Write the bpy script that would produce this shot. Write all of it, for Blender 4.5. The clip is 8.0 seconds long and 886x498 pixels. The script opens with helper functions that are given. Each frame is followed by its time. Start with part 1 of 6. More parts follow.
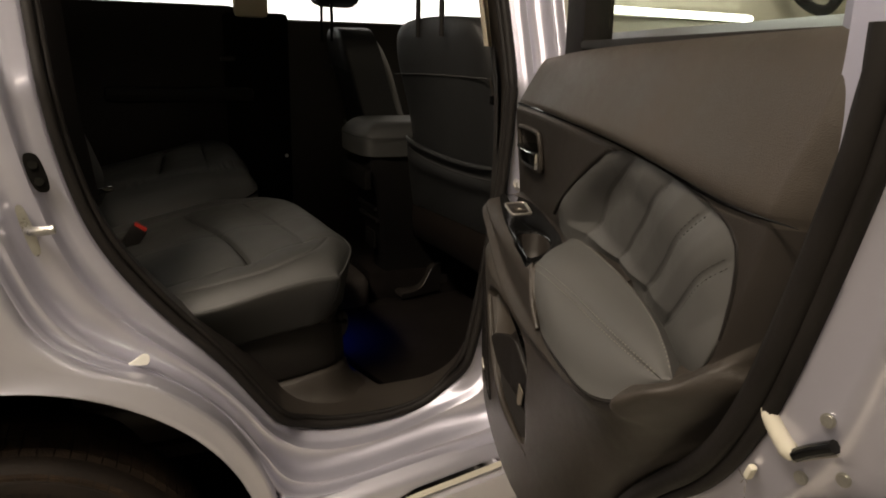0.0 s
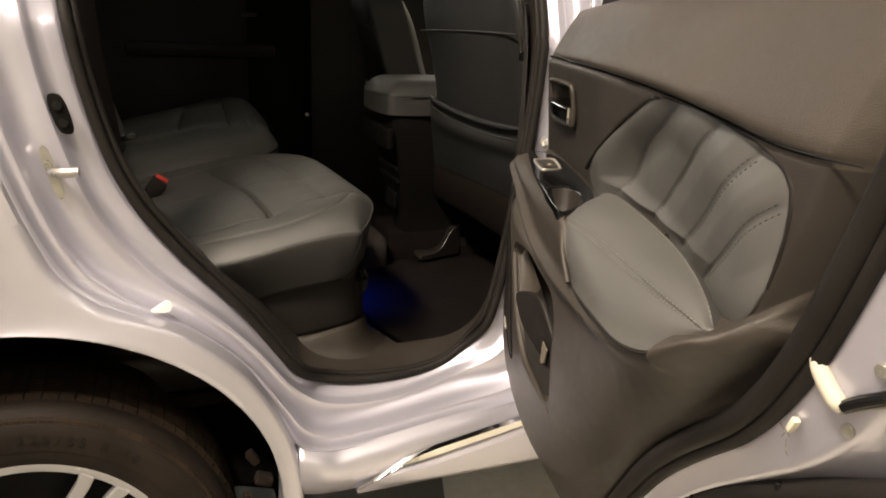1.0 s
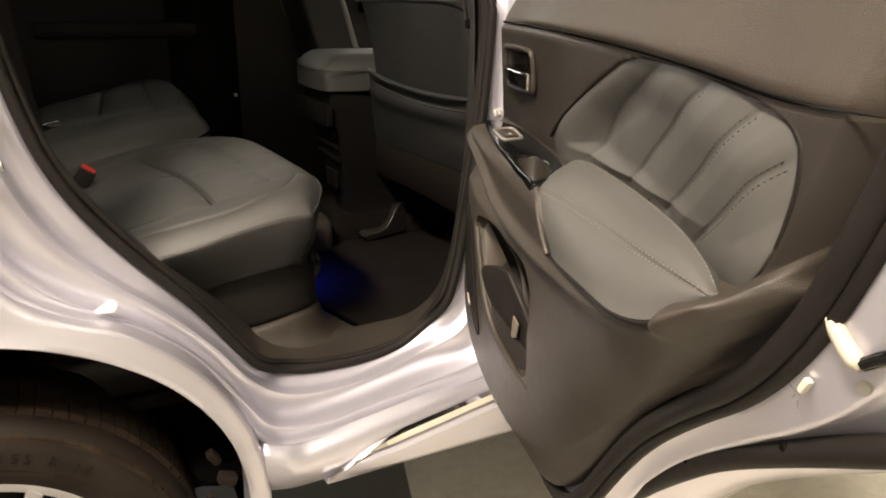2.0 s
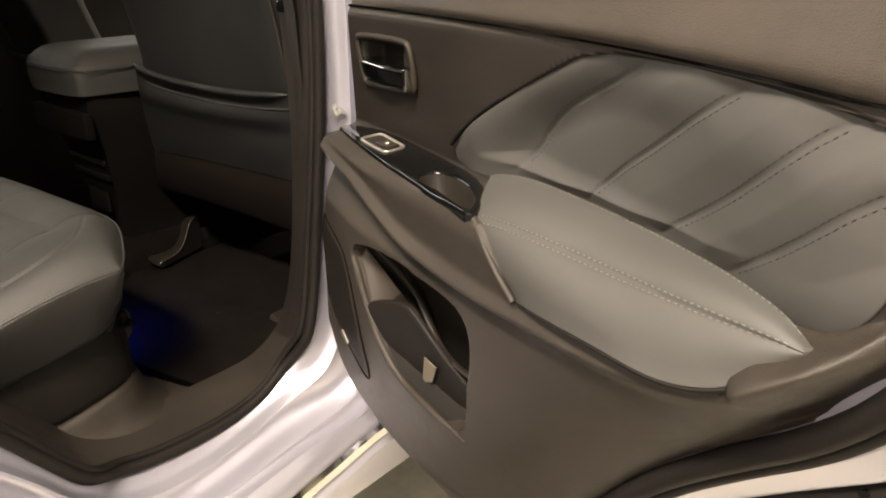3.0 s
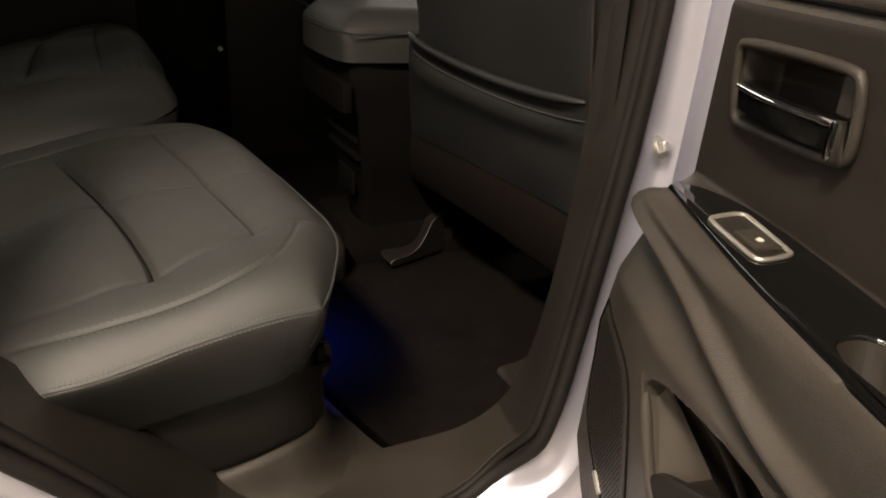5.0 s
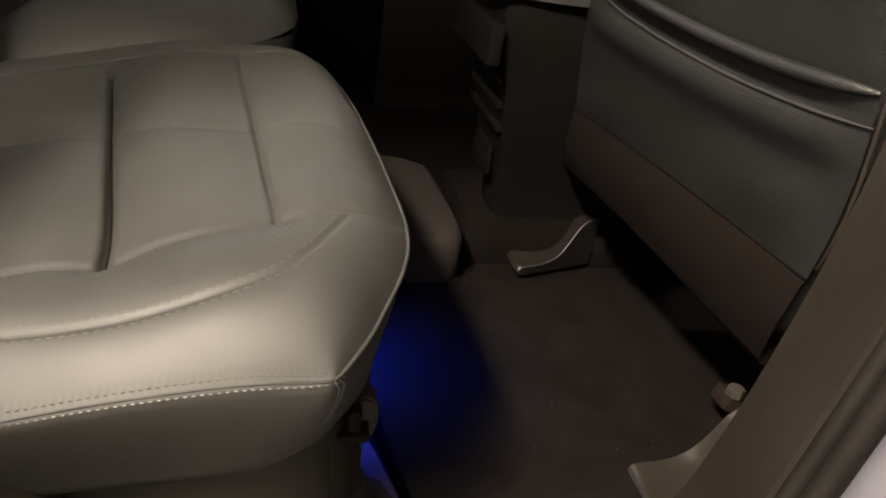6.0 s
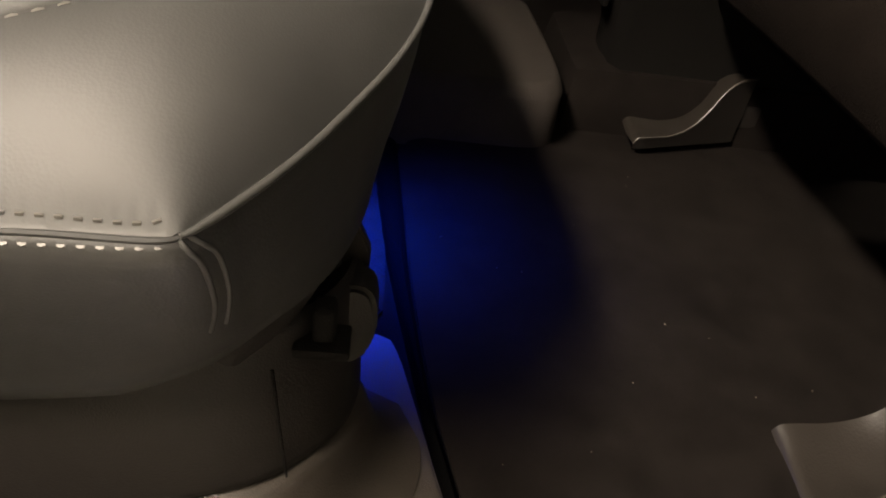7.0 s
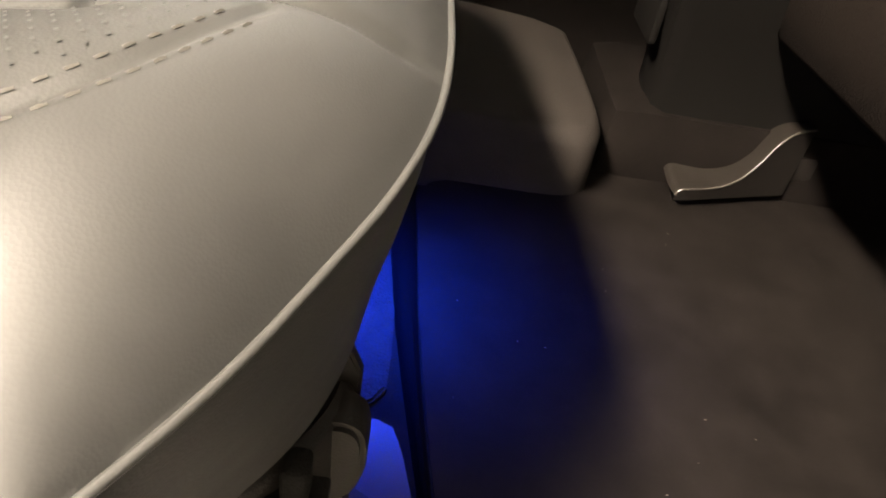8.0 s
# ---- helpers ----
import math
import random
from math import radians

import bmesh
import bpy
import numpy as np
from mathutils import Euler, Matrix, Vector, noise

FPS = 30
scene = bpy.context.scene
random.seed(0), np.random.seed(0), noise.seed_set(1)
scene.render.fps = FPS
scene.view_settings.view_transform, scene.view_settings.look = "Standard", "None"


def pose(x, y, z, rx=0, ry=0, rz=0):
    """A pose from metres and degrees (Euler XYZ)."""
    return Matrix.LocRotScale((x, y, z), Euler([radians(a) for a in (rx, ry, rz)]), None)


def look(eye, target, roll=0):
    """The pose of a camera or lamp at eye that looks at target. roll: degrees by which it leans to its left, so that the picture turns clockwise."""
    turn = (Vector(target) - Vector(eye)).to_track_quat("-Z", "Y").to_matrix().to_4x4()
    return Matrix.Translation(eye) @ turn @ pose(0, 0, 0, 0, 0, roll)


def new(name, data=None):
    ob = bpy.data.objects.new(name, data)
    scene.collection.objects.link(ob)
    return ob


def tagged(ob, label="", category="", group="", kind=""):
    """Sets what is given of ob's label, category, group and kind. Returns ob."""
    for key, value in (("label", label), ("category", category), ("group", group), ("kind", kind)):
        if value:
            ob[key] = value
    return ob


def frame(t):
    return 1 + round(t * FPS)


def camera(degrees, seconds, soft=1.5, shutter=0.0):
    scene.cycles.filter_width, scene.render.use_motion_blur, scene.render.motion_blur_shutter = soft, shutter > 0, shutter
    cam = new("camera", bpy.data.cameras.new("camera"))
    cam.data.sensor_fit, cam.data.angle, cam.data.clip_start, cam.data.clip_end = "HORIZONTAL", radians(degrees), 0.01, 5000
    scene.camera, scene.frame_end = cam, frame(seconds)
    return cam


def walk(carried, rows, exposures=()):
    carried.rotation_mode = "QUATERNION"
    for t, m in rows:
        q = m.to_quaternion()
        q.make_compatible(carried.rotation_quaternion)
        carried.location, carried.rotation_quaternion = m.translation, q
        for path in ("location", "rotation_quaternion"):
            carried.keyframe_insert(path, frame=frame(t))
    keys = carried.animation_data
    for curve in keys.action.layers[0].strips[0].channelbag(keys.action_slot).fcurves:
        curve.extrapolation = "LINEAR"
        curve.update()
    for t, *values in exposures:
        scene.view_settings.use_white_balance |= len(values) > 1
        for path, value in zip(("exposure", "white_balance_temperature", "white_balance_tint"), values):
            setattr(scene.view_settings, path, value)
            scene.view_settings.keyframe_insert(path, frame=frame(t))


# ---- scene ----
cam = camera(63.0, 8.0, 1.9)
PATH = [
    (0, (-0.145, -0.096, 1.269), (0.603, 1.687, 0.755), 1.3),
    (0.5, (-0.154, -0.081, 1.242), (0.56, 1.705, 0.696), 2.8),
    (1, (-0.158, -0.08, 1.24), (0.55, 1.694, 0.648), 2.6),
    (1.5, (-0.173, -0.078, 1.237), (0.534, 1.685, 0.61), 2.5),
    (2, (-0.186, -0.027, 1.229), (0.689, 1.65, 0.579), 1.0),
    (2.2, (-0.183, 0.015, 1.222), (0.792, 1.618, 0.529), 0.3),
    (3.3, (-0.249, 0.307, 1.257), (1.203, 1.43, 0.464), -2.2),
    (3.5, (-0.29, 0.339, 1.256), (1.169, 1.425, 0.423), -2.8),
    (4, (-0.318, 0.408, 1.252), (1.08, 1.561, 0.406), -3.1),
    (4.5, (-0.179, 0.473, 1.236), (1.011, 1.856, 0.417), -0.9),
    (5, (-0.022, 0.547, 1.226), (0.836, 2.164, 0.422), 3.7),
    (5.2, (0.01, 0.589, 1.209), (0.772, 2.231, 0.36), 4.8),
    (6.3, (0.183, 0.921, 1.088), (0.525, 2.649, 0.141), 8.8),
    (6.5, (0.208, 0.958, 1.05), (0.472, 2.676, 0.061), 7.8),
    (7, (0.224, 1.031, 0.979), (0.411, 2.622, -0.219), 9.3),
    (7.5, (0.23, 1.064, 0.957), (0.428, 2.584, -0.328), 11.6),
    (8, (0.23, 1.116, 0.982), (0.349, 2.708, -0.223), 10.7),
]
walk(cam, [(t, look(eye, target, roll)) for t, eye, target, roll in PATH],
     [(0, -0.9), (0.5, -0.2), (1.0, 0.22), (1.5, 0.48), (2.2, 0.48), (3.5, 0.42), (4.0, 0.3), (4.5, 0.15), (5.0, 0.15), (5.2, 0.25), (6.3, 1.3), (6.5, 1.15), (7.0, 1.1), (7.5, 1.35), (8.0, 2.5)])

# ---- world, lamps and exposure ----
world = bpy.data.worlds.new("hall_air")
scene.world = world
world.use_nodes = True
world.node_tree.nodes["Background"].inputs["Color"].default_value = (0.9, 0.85, 0.72, 1)
world.node_tree.nodes["Background"].inputs["Strength"].default_value = 0.02


# ---- materials ----
def node(nt, kind, **kw):
    n = nt.nodes.new(kind)
    for k, v in kw.items():
        n.inputs[k.replace("_", " ")].default_value = v
    return n


def material(name, base, rough=0.5, metal=0.0, vary=0.15, scale=8.0, bump=0.0, bump_scale=300.0,
             coat=0.0, tint=None, rough_vary=0.1, voronoi=False, sheen=0.0, spec=0.5):
    """A surface with two scales of variation in colour and gloss and a fine relief."""
    m = bpy.data.materials.new(name)
    m.use_nodes = True
    nt = m.node_tree
    b = nt.nodes["Principled BSDF"]
    b.inputs["Metallic"].default_value = metal
    b.inputs["Coat Weight"].default_value = coat
    b.inputs["Coat Roughness"].default_value = 0.06
    b.inputs["Sheen Weight"].default_value = sheen
    b.inputs["Specular IOR Level"].default_value = spec
    co = nt.nodes.new("ShaderNodeTexCoord")
    big = node(nt, "ShaderNodeTexNoise", Scale=scale, Detail=5.0, Roughness=0.6)
    fine = node(nt, "ShaderNodeTexNoise", Scale=scale * 14, Detail=3.0)
    nt.links.new(co.outputs["Object"], big.inputs["Vector"])
    nt.links.new(co.outputs["Object"], fine.inputs["Vector"])
    mix = nt.nodes.new("ShaderNodeMath")
    mix.operation = "MULTIPLY_ADD"
    mix.inputs[1].default_value = 0.35
    nt.links.new(fine.outputs["Fac"], mix.inputs[0])
    nt.links.new(big.outputs["Fac"], mix.inputs[2])
    ramp = nt.nodes.new("ShaderNodeValToRGB")
    ramp.color_ramp.elements[0].position, ramp.color_ramp.elements[1].position = 0.35, 1.0
    t = tint or base
    ramp.color_ramp.elements[0].color = (*[c * (1 - vary) for c in base], 1)
    ramp.color_ramp.elements[1].color = (*[min(1, c * (1 + vary)) for c in t], 1)
    nt.links.new(mix.outputs[0], ramp.inputs["Fac"])
    nt.links.new(ramp.outputs["Color"], b.inputs["Base Color"])
    rr = nt.nodes.new("ShaderNodeMapRange")
    rr.inputs["From Min"].default_value, rr.inputs["From Max"].default_value = 0.3, 0.9
    rr.inputs["To Min"].default_value = max(0.02, rough - rough_vary)
    rr.inputs["To Max"].default_value = min(1, rough + rough_vary)
    nt.links.new(mix.outputs[0], rr.inputs["Value"])
    nt.links.new(rr.outputs["Result"], b.inputs["Roughness"])
    if bump:
        if voronoi:
            g = node(nt, "ShaderNodeTexVoronoi", Scale=bump_scale)
            out = g.outputs["Distance"]
        else:
            g = node(nt, "ShaderNodeTexNoise", Scale=bump_scale, Detail=2.0)
            out = g.outputs["Fac"]
        nt.links.new(co.outputs["Object"], g.inputs["Vector"])
        bm_ = node(nt, "ShaderNodeBump", Strength=bump, Distance=0.002)
        nt.links.new(out, bm_.inputs["Height"])
        nt.links.new(bm_.outputs["Normal"], b.inputs["Normal"])
    return m


def glow(name, colour, strength):
    m = bpy.data.materials.new(name)
    m.use_nodes = True
    b = m.node_tree.nodes["Principled BSDF"]
    b.inputs["Base Color"].default_value = (0.8, 0.8, 0.8, 1)
    b.inputs["Emission Color"].default_value = (*colour, 1)
    b.inputs["Emission Strength"].default_value = strength
    return m


def clear(name, tint, rough=0.0):
    m = bpy.data.materials.new(name)
    m.use_nodes = True
    b = m.node_tree.nodes["Principled BSDF"]
    b.inputs["Base Color"].default_value = (*tint, 1)
    b.inputs["Transmission Weight"].default_value = 1
    b.inputs["Roughness"].default_value = rough
    b.inputs["IOR"].default_value = 1.05
    return m


PAINT = material("silver_paint", (0.53, 0.525, 0.595), 0.36, 0.7, 0.03, 3, coat=0.9, rough_vary=0.04)
PAINT_IN = material("silver_paint_inner", (0.56, 0.555, 0.65), 0.34, 0.7, 0.04, 6, coat=0.9, rough_vary=0.05)
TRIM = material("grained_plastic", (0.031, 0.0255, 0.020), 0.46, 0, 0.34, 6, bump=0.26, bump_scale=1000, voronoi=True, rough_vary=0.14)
# lining plastic lightened for the light that falls on the upper panel
TRIM_LIT = material("grained_plastic_lit", (0.041, 0.0335, 0.026), 0.44, 0, 0.30, 6, bump=0.20, bump_scale=950, voronoi=True, rough_vary=0.14)
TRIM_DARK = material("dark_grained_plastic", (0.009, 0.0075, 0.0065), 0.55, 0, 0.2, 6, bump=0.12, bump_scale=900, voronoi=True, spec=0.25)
RUBBER = material("weather_rubber", (0.0095, 0.008, 0.007), 0.6, 0, 0.3, 14, bump=0.15, bump_scale=250, spec=0.22)
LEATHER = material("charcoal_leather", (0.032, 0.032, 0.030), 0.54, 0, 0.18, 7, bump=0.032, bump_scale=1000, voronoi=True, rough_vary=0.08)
# the cushion leather again, darkened to stand for shade on its side
LEATHER_SHADED = material("charcoal_leather_shaded", (0.016, 0.016, 0.015), 0.50, 0, 0.2, 7, bump=0.05, bump_scale=900, voronoi=True, rough_vary=0.08)
LEATHER_PAD = material("slate_leather", (0.064, 0.063, 0.0595), 0.52, 0, 0.12, 7, bump=0.08, bump_scale=1400, voronoi=True)
LEATHER_BACK = material("charcoal_vinyl", (0.016, 0.0165, 0.0165), 0.46, 0, 0.16, 6, bump=0.3, bump_scale=600, voronoi=True, spec=0.4)
THREAD = material("grey_thread", (0.085, 0.081, 0.073), 0.5, 0, 0.1, 60)
PALE_THREAD = material("pale_grey_thread", (0.17, 0.16, 0.142), 0.5, 0, 0.1, 60)
PAD_THREAD = material("slate_thread", (0.034, 0.033, 0.031), 0.7, 0, 0.1, 60)
SEAM = material("dark_thread", (0.020, 0.020, 0.019), 0.7, 0, 0.1, 60)
CARPET = material("charcoal_carpet", (0.0080, 0.0066, 0.0059), 0.97, 0, 0.5, 25, bump=0.6, bump_scale=1500, spec=0.03)
# carpet lightened in colour to strengthen the blue lamp's pool
CARPET_LIT = material("lit_carpet", (0.016, 0.0145, 0.0135), 0.95, 0, 0.5, 60, bump=1.0, bump_scale=420, spec=0.05)
BOARD = material("brown_fibre_board", (0.0075, 0.0054, 0.0042), 0.85, 0, 0.3, 30, bump=0.5, bump_scale=500, spec=0.1)
GLOSS = material("piano_black", (0.004, 0.004, 0.004), 0.08, 0, 0.1, 4, rough_vary=0.04, spec=0.35)
CHROME = material("chrome", (0.82, 0.81, 0.79), 0.09, 1, 0.03, 6, rough_vary=0.04)
SATIN = material("satin_silver", (0.50, 0.47, 0.42), 0.36, 0.8, 0.08, 12)
ZINC = material("zinc_plated_steel", (0.46, 0.455, 0.43), 0.30, 0.9, 0.2, 40, tint=(0.54, 0.53, 0.49))
TYRE = material("dusty_tyre_rubber", (0.006, 0.005, 0.0044), 0.62, 0, 0.5, 9, tint=(0.015, 0.0105, 0.0073), bump=0.3, bump_scale=160, spec=0.2)
TREAD = material("dusty_tread_rubber", (0.007, 0.0052, 0.004), 0.8, 0, 0.6, 22, tint=(0.024, 0.016, 0.010), bump=0.5, bump_scale=220, spec=0.15)
TYRE_TEXT = material("tyre_lettering", (0.0035, 0.003, 0.0028), 0.6, 0, 0.2, 30, spec=0.2)
ALLOY = material("machined_alloy", (0.66, 0.66, 0.68), 0.32, 0.85, 0.04, 20)
RIM_BLACK = material("black_rim_lacquer", (0.004, 0.004, 0.004), 0.35, 0, 0.2, 10, spec=0.1)
LINER = material("arch_liner_felt", (0.005, 0.0045, 0.004), 0.95, 0, 0.4, 18, bump=0.8, bump_scale=300, spec=0.05)
CONSOLE_BLACK = material("matt_black_plastic", (0.006, 0.0055, 0.005), 0.7, 0, 0.2, 8, bump=0.2, bump_scale=900, voronoi=True, spec=0.05)
RUST = material("muddy_bracket", (0.009, 0.0055, 0.0036), 0.85, 0, 0.6, 40, bump=0.6, bump_scale=200, spec=0.2)
# plain white for a bright reflection painted on the shut face
WHITE_GLINT = material("white_glint", (0.84, 0.83, 0.78), 0.6, 0, 0.03, 2)
CONCRETE = material("pale_concrete", (0.55, 0.52, 0.44), 0.55, 0, 0.24, 2.6, tint=(0.60, 0.57, 0.49), bump=0.25, bump_scale=60)
CONCRETE_GREY = material("grey_concrete", (0.10, 0.093, 0.080), 0.6, 0, 0.25, 2.6, bump=0.25, bump_scale=60)
# near black for the shade in the gap along the mat
GAP_SHADE = material("gap_shade_black", (0.0010, 0.0009, 0.0009), 0.9, 0, 0.3, 40, bump=0.4, bump_scale=600, spec=0.03)
WALLPAINT = material("cream_wall_paint", (0.47, 0.46, 0.39), 0.75, 0, 0.05, 1.5, bump=0.1, bump_scale=120)
CEILPAINT = material("white_ceiling_paint", (0.55, 0.54, 0.50), 0.8, 0, 0.05, 1.5)
WHITEFILM = material("white_plastic", (0.55, 0.52, 0.43), 0.45, 0, 0.05, 20)
PAPER = material("creased_paper", (0.14, 0.122, 0.094), 0.7, 0, 0.15, 40)
# smooth lining plastic, lightened for a wall that faces the lamps
POCKET_LIT = material("pocket_plastic_lit", (0.040, 0.033, 0.026), 0.38, 0, 0.15, 8, bump=0.04, bump_scale=900, voronoi=True)
FLARE = material("scuffed_grey_plastic", (0.031, 0.026, 0.021), 0.40, 0, 0.25, 25, bump=0.10, bump_scale=800, voronoi=True, spec=0.5)
SILL_TRIM = material("worn_brown_plastic", (0.030, 0.025, 0.020), 0.50, 0, 0.30, 9, bump=0.12, bump_scale=900, voronoi=True, spec=0.4)
HUMP_TRIM = material("brown_felt_trim", (0.022, 0.0185, 0.016), 0.8, 0, 0.3, 30, bump=0.4, bump_scale=500, spec=0.15)
# dark plastic that paints in the shade of deep recesses
RECESS_SHADE = material("recess_shade", (0.010, 0.0085, 0.007), 0.6, 0, 0.2, 8, spec=0.25)
CREAM = material("cream_belt_webbing", (0.62, 0.55, 0.40), 0.7, 0, 0.06, 30, bump=0.3, bump_scale=400)
RED = material("red_button", (0.42, 0.02, 0.012), 0.4, 0, 0.1, 30)
TRIM_MID = material("brown_grained_plastic", (0.019, 0.0155, 0.0125), 0.50, 0, 0.22, 6, bump=0.12, bump_scale=1000, voronoi=True, spec=0.4)
SATIN_PLASTIC = material("rubbed_grey_plastic", (0.017, 0.0145, 0.0122), 0.34, 0, 0.25, 25, bump=0.15, bump_scale=500)
EDGE_GREY = material("grey_edge_plastic", (0.042, 0.037, 0.032), 0.35, 0, 0.2, 40)
GLOSS_LEATHER = material("black_vinyl", (0.012, 0.012, 0.012), 0.45, 0, 0.15, 8, bump=0.15, bump_scale=900, voronoi=True)
GLASS = clear("tinted_glass", (0.80, 0.86, 0.78))
# glow of the panel added to the north wall
ADDED_GLOW = glow("added_glow", (1.0, 0.97, 0.90), 4.0)
TUBE = glow("tube_glow", (1.0, 0.94, 0.82), 14.0)
BLUE_LED = glow("blue_diode", (0.02, 0.06, 1.0), 20.0)


# ---- mesh tools ----
def thing(name, place, label="", category="", group="", kind="", turn=0.0):
    ob = new(name)
    ob.empty_display_size = 0.05
    ob.matrix_world = pose(*place, 0, 0, turn)
    return tagged(ob, label, category, group, kind)


def mesh_ob(name, verts, faces, mat, parent=None, label="", smooth=True, origin=(0, 0, 0)):
    me = bpy.data.meshes.new(name)
    o = Vector(origin)
    me.from_pydata([tuple(Vector(v) - o) for v in verts], [], [tuple(f) for f in faces])
    bm = bmesh.new()
    bm.from_mesh(me)
    bmesh.ops.remove_doubles(bm, verts=bm.verts, dist=0.00005)
    bmesh.ops.recalc_face_normals(bm, faces=bm.faces)
    bm.to_mesh(me)
    bm.free()
    if smooth:
        me.shade_smooth()
        me.set_sharp_from_angle(angle=radians(48))
    me.materials.append(mat)
    ob = new(name, me)
    if parent is not None:
        ob.parent = parent
    if label:
        ob["label"] = label
    return ob


def part(name, bm, mat, parent=None, label="", smooth=True):
    """One mesh object from a bmesh, under a thing or a part."""
    me = bpy.data.meshes.new(name)
    bmesh.ops.recalc_face_normals(bm, faces=bm.faces)
    bm.to_mesh(me)
    bm.free()
    if smooth:
        me.shade_smooth()
        me.set_sharp_from_angle(angle=radians(40))
    me.materials.append(mat)
    ob = new(name, me)
    if parent is not None:
        ob.parent = parent
    if label:
        ob["label"] = label
    return ob


def resample(pts, n, closed=False, smooth=0):
    """n points evenly along a polyline, rounded by corner averaging."""
    p = np.array(pts, float)
    for _ in range(smooth):
        if closed:
            q = np.roll(p, -1, 0)
            p = np.stack([0.75 * p + 0.25 * q, 0.25 * p + 0.75 * q], 1).reshape(-1, p.shape[1])
        else:
            q = np.stack([0.75 * p[:-1] + 0.25 * p[1:], 0.25 * p[:-1] + 0.75 * p[1:]], 1).reshape(-1, p.shape[1])
            p = np.vstack([p[:1], q, p[-1:]])
    if closed:
        p = np.vstack([p, p[:1]])
    d = np.r_[0, np.cumsum(np.linalg.norm(np.diff(p, axis=0), axis=1))]
    s = np.linspace(0, d[-1], n, endpoint=not closed)
    return np.stack([np.interp(s, d, p[:, k]) for k in range(p.shape[1])], 1)


def grid(rows, closed=False):
    """Vertices and quads that join rows of equally many points."""
    r = np.array(rows, float)
    a, b = r.shape[:2]
    f = []
    for i in range(a - 1):
        for j in range(b if closed else b - 1):
            k = (j + 1) % b
            f.append((i * b + j, i * b + k, (i + 1) * b + k, (i + 1) * b + j))
    return [tuple(v) for v in r.reshape(-1, 3)], f


def away(p, line):
    """The distance of every point p (n, 2) from a polyline."""
    p, line = np.asarray(p, float), np.asarray(line, float)
    best = np.full(len(p), 9.0)
    for a, b in zip(line[:-1], line[1:]):
        ab = b - a
        t = np.clip(((p - a) @ ab) / max(ab @ ab, 1e-12), 0, 1)
        best = np.minimum(best, np.linalg.norm(p - a - t[:, None] * ab, axis=1))
    return best


def pillow(outline, lift, n=120, rings=26, back=None, smooth=2, centre=None, power=1.0):
    """A shape over a plane outline: rings from the rim to the middle, raised by lift(p, s), where s is 0 in the middle and 1 at the rim.
    back: how far a skirt reaches behind the rim. Points come as (a, b, height)."""
    o = resample(outline, n, True, smooth)
    c = np.array(centre) if centre is not None else o.mean(0)
    rows = []
    s_all = 1 - np.linspace(0, 1, rings) ** 1.35
    s_all[-1] = 0.004
    if back is not None:
        for k in (1.0, 0.5):
            rows.append(np.c_[o, np.full(n, lift(o, np.ones(n)) - back * k)])
    for s in s_all:
        p = c + (o - c) * s
        rows.append(np.c_[p, lift(p, np.full(n, s))])
    return grid(rows, True)


def sweep(points, radius, sides=8, closed=False, flat=1.0):
    """A round or flattened bar along a polyline."""
    p = np.array(points, float)
    n = len(p)
    t = np.gradient(p, axis=0)
    if closed:
        t = np.roll(p, -1, 0) - np.roll(p, 1, 0)
    t /= np.linalg.norm(t, axis=1)[:, None] + 1e-12
    up = np.array([0.13, 0.21, 0.97])
    rows = []
    for i in range(n):
        a = np.cross(t[i], up)
        a /= np.linalg.norm(a) + 1e-12
        b = np.cross(a, t[i])
        r = radius[i] if hasattr(radius, "__len__") else radius
        rows.append([p[i] + r * (a * np.cos(q) + flat * b * np.sin(q)) for q in np.linspace(0, 2 * np.pi, sides, endpoint=False)])
    if closed:
        rows.append(rows[0])
    v, f = grid(rows, True)
    if not closed:
        f += [tuple(range(sides)), tuple(range(len(v) - sides, len(v)))]
    return v, f


def box(size, at=(0, 0, 0), bevel=0.003, m=None, segments=2):
    bm = bmesh.new()
    bmesh.ops.create_cube(bm, size=1, matrix=Matrix.Translation(at) @ Matrix.Diagonal((*size, 1)))
    if bevel:
        bmesh.ops.bevel(bm, geom=bm.edges[:], offset=bevel, segments=segments, profile=0.6, affect="EDGES")
    if m is not None:
        bm.transform(m)
    return bm


def disc(radius, depth, m, segments=24, bevel=0.001):
    bm = bmesh.new()
    bmesh.ops.create_cone(bm, cap_ends=True, segments=segments, radius1=radius, radius2=radius, depth=depth)
    if bevel:
        es = [e for e in bm.edges if len(e.link_faces) == 2 and any(len(f.verts) > 4 for f in e.link_faces)]
        bmesh.ops.bevel(bm, geom=es, offset=bevel, segments=2, affect="EDGES")
    bm.transform(m)
    return bm


def prism(outline, low, high, place, bevel=0.0, smooth=0, n=None):
    """A plate of a plane outline between two heights. place(a, b, h) gives the point in space."""
    o = np.array(outline, float)
    if smooth or n:
        o = resample(outline, n or 40, True, smooth)
    bm = bmesh.new()
    a = [bm.verts.new(place(p[0], p[1], low)) for p in o]
    b = [bm.verts.new(place(p[0], p[1], high)) for p in o]
    bm.faces.new(a[::-1])
    bm.faces.new(b)
    for i in range(len(o)):
        j = (i + 1) % len(o)
        bm.faces.new((a[i], a[j], b[j], b[i]))
    bm.normal_update()
    if bevel:
        es = [e for e in bm.edges if any(len(f.verts) > 4 for f in e.link_faces)]
        bmesh.ops.bevel(bm, geom=es, offset=bevel, segments=2, affect="EDGES")
    return bm


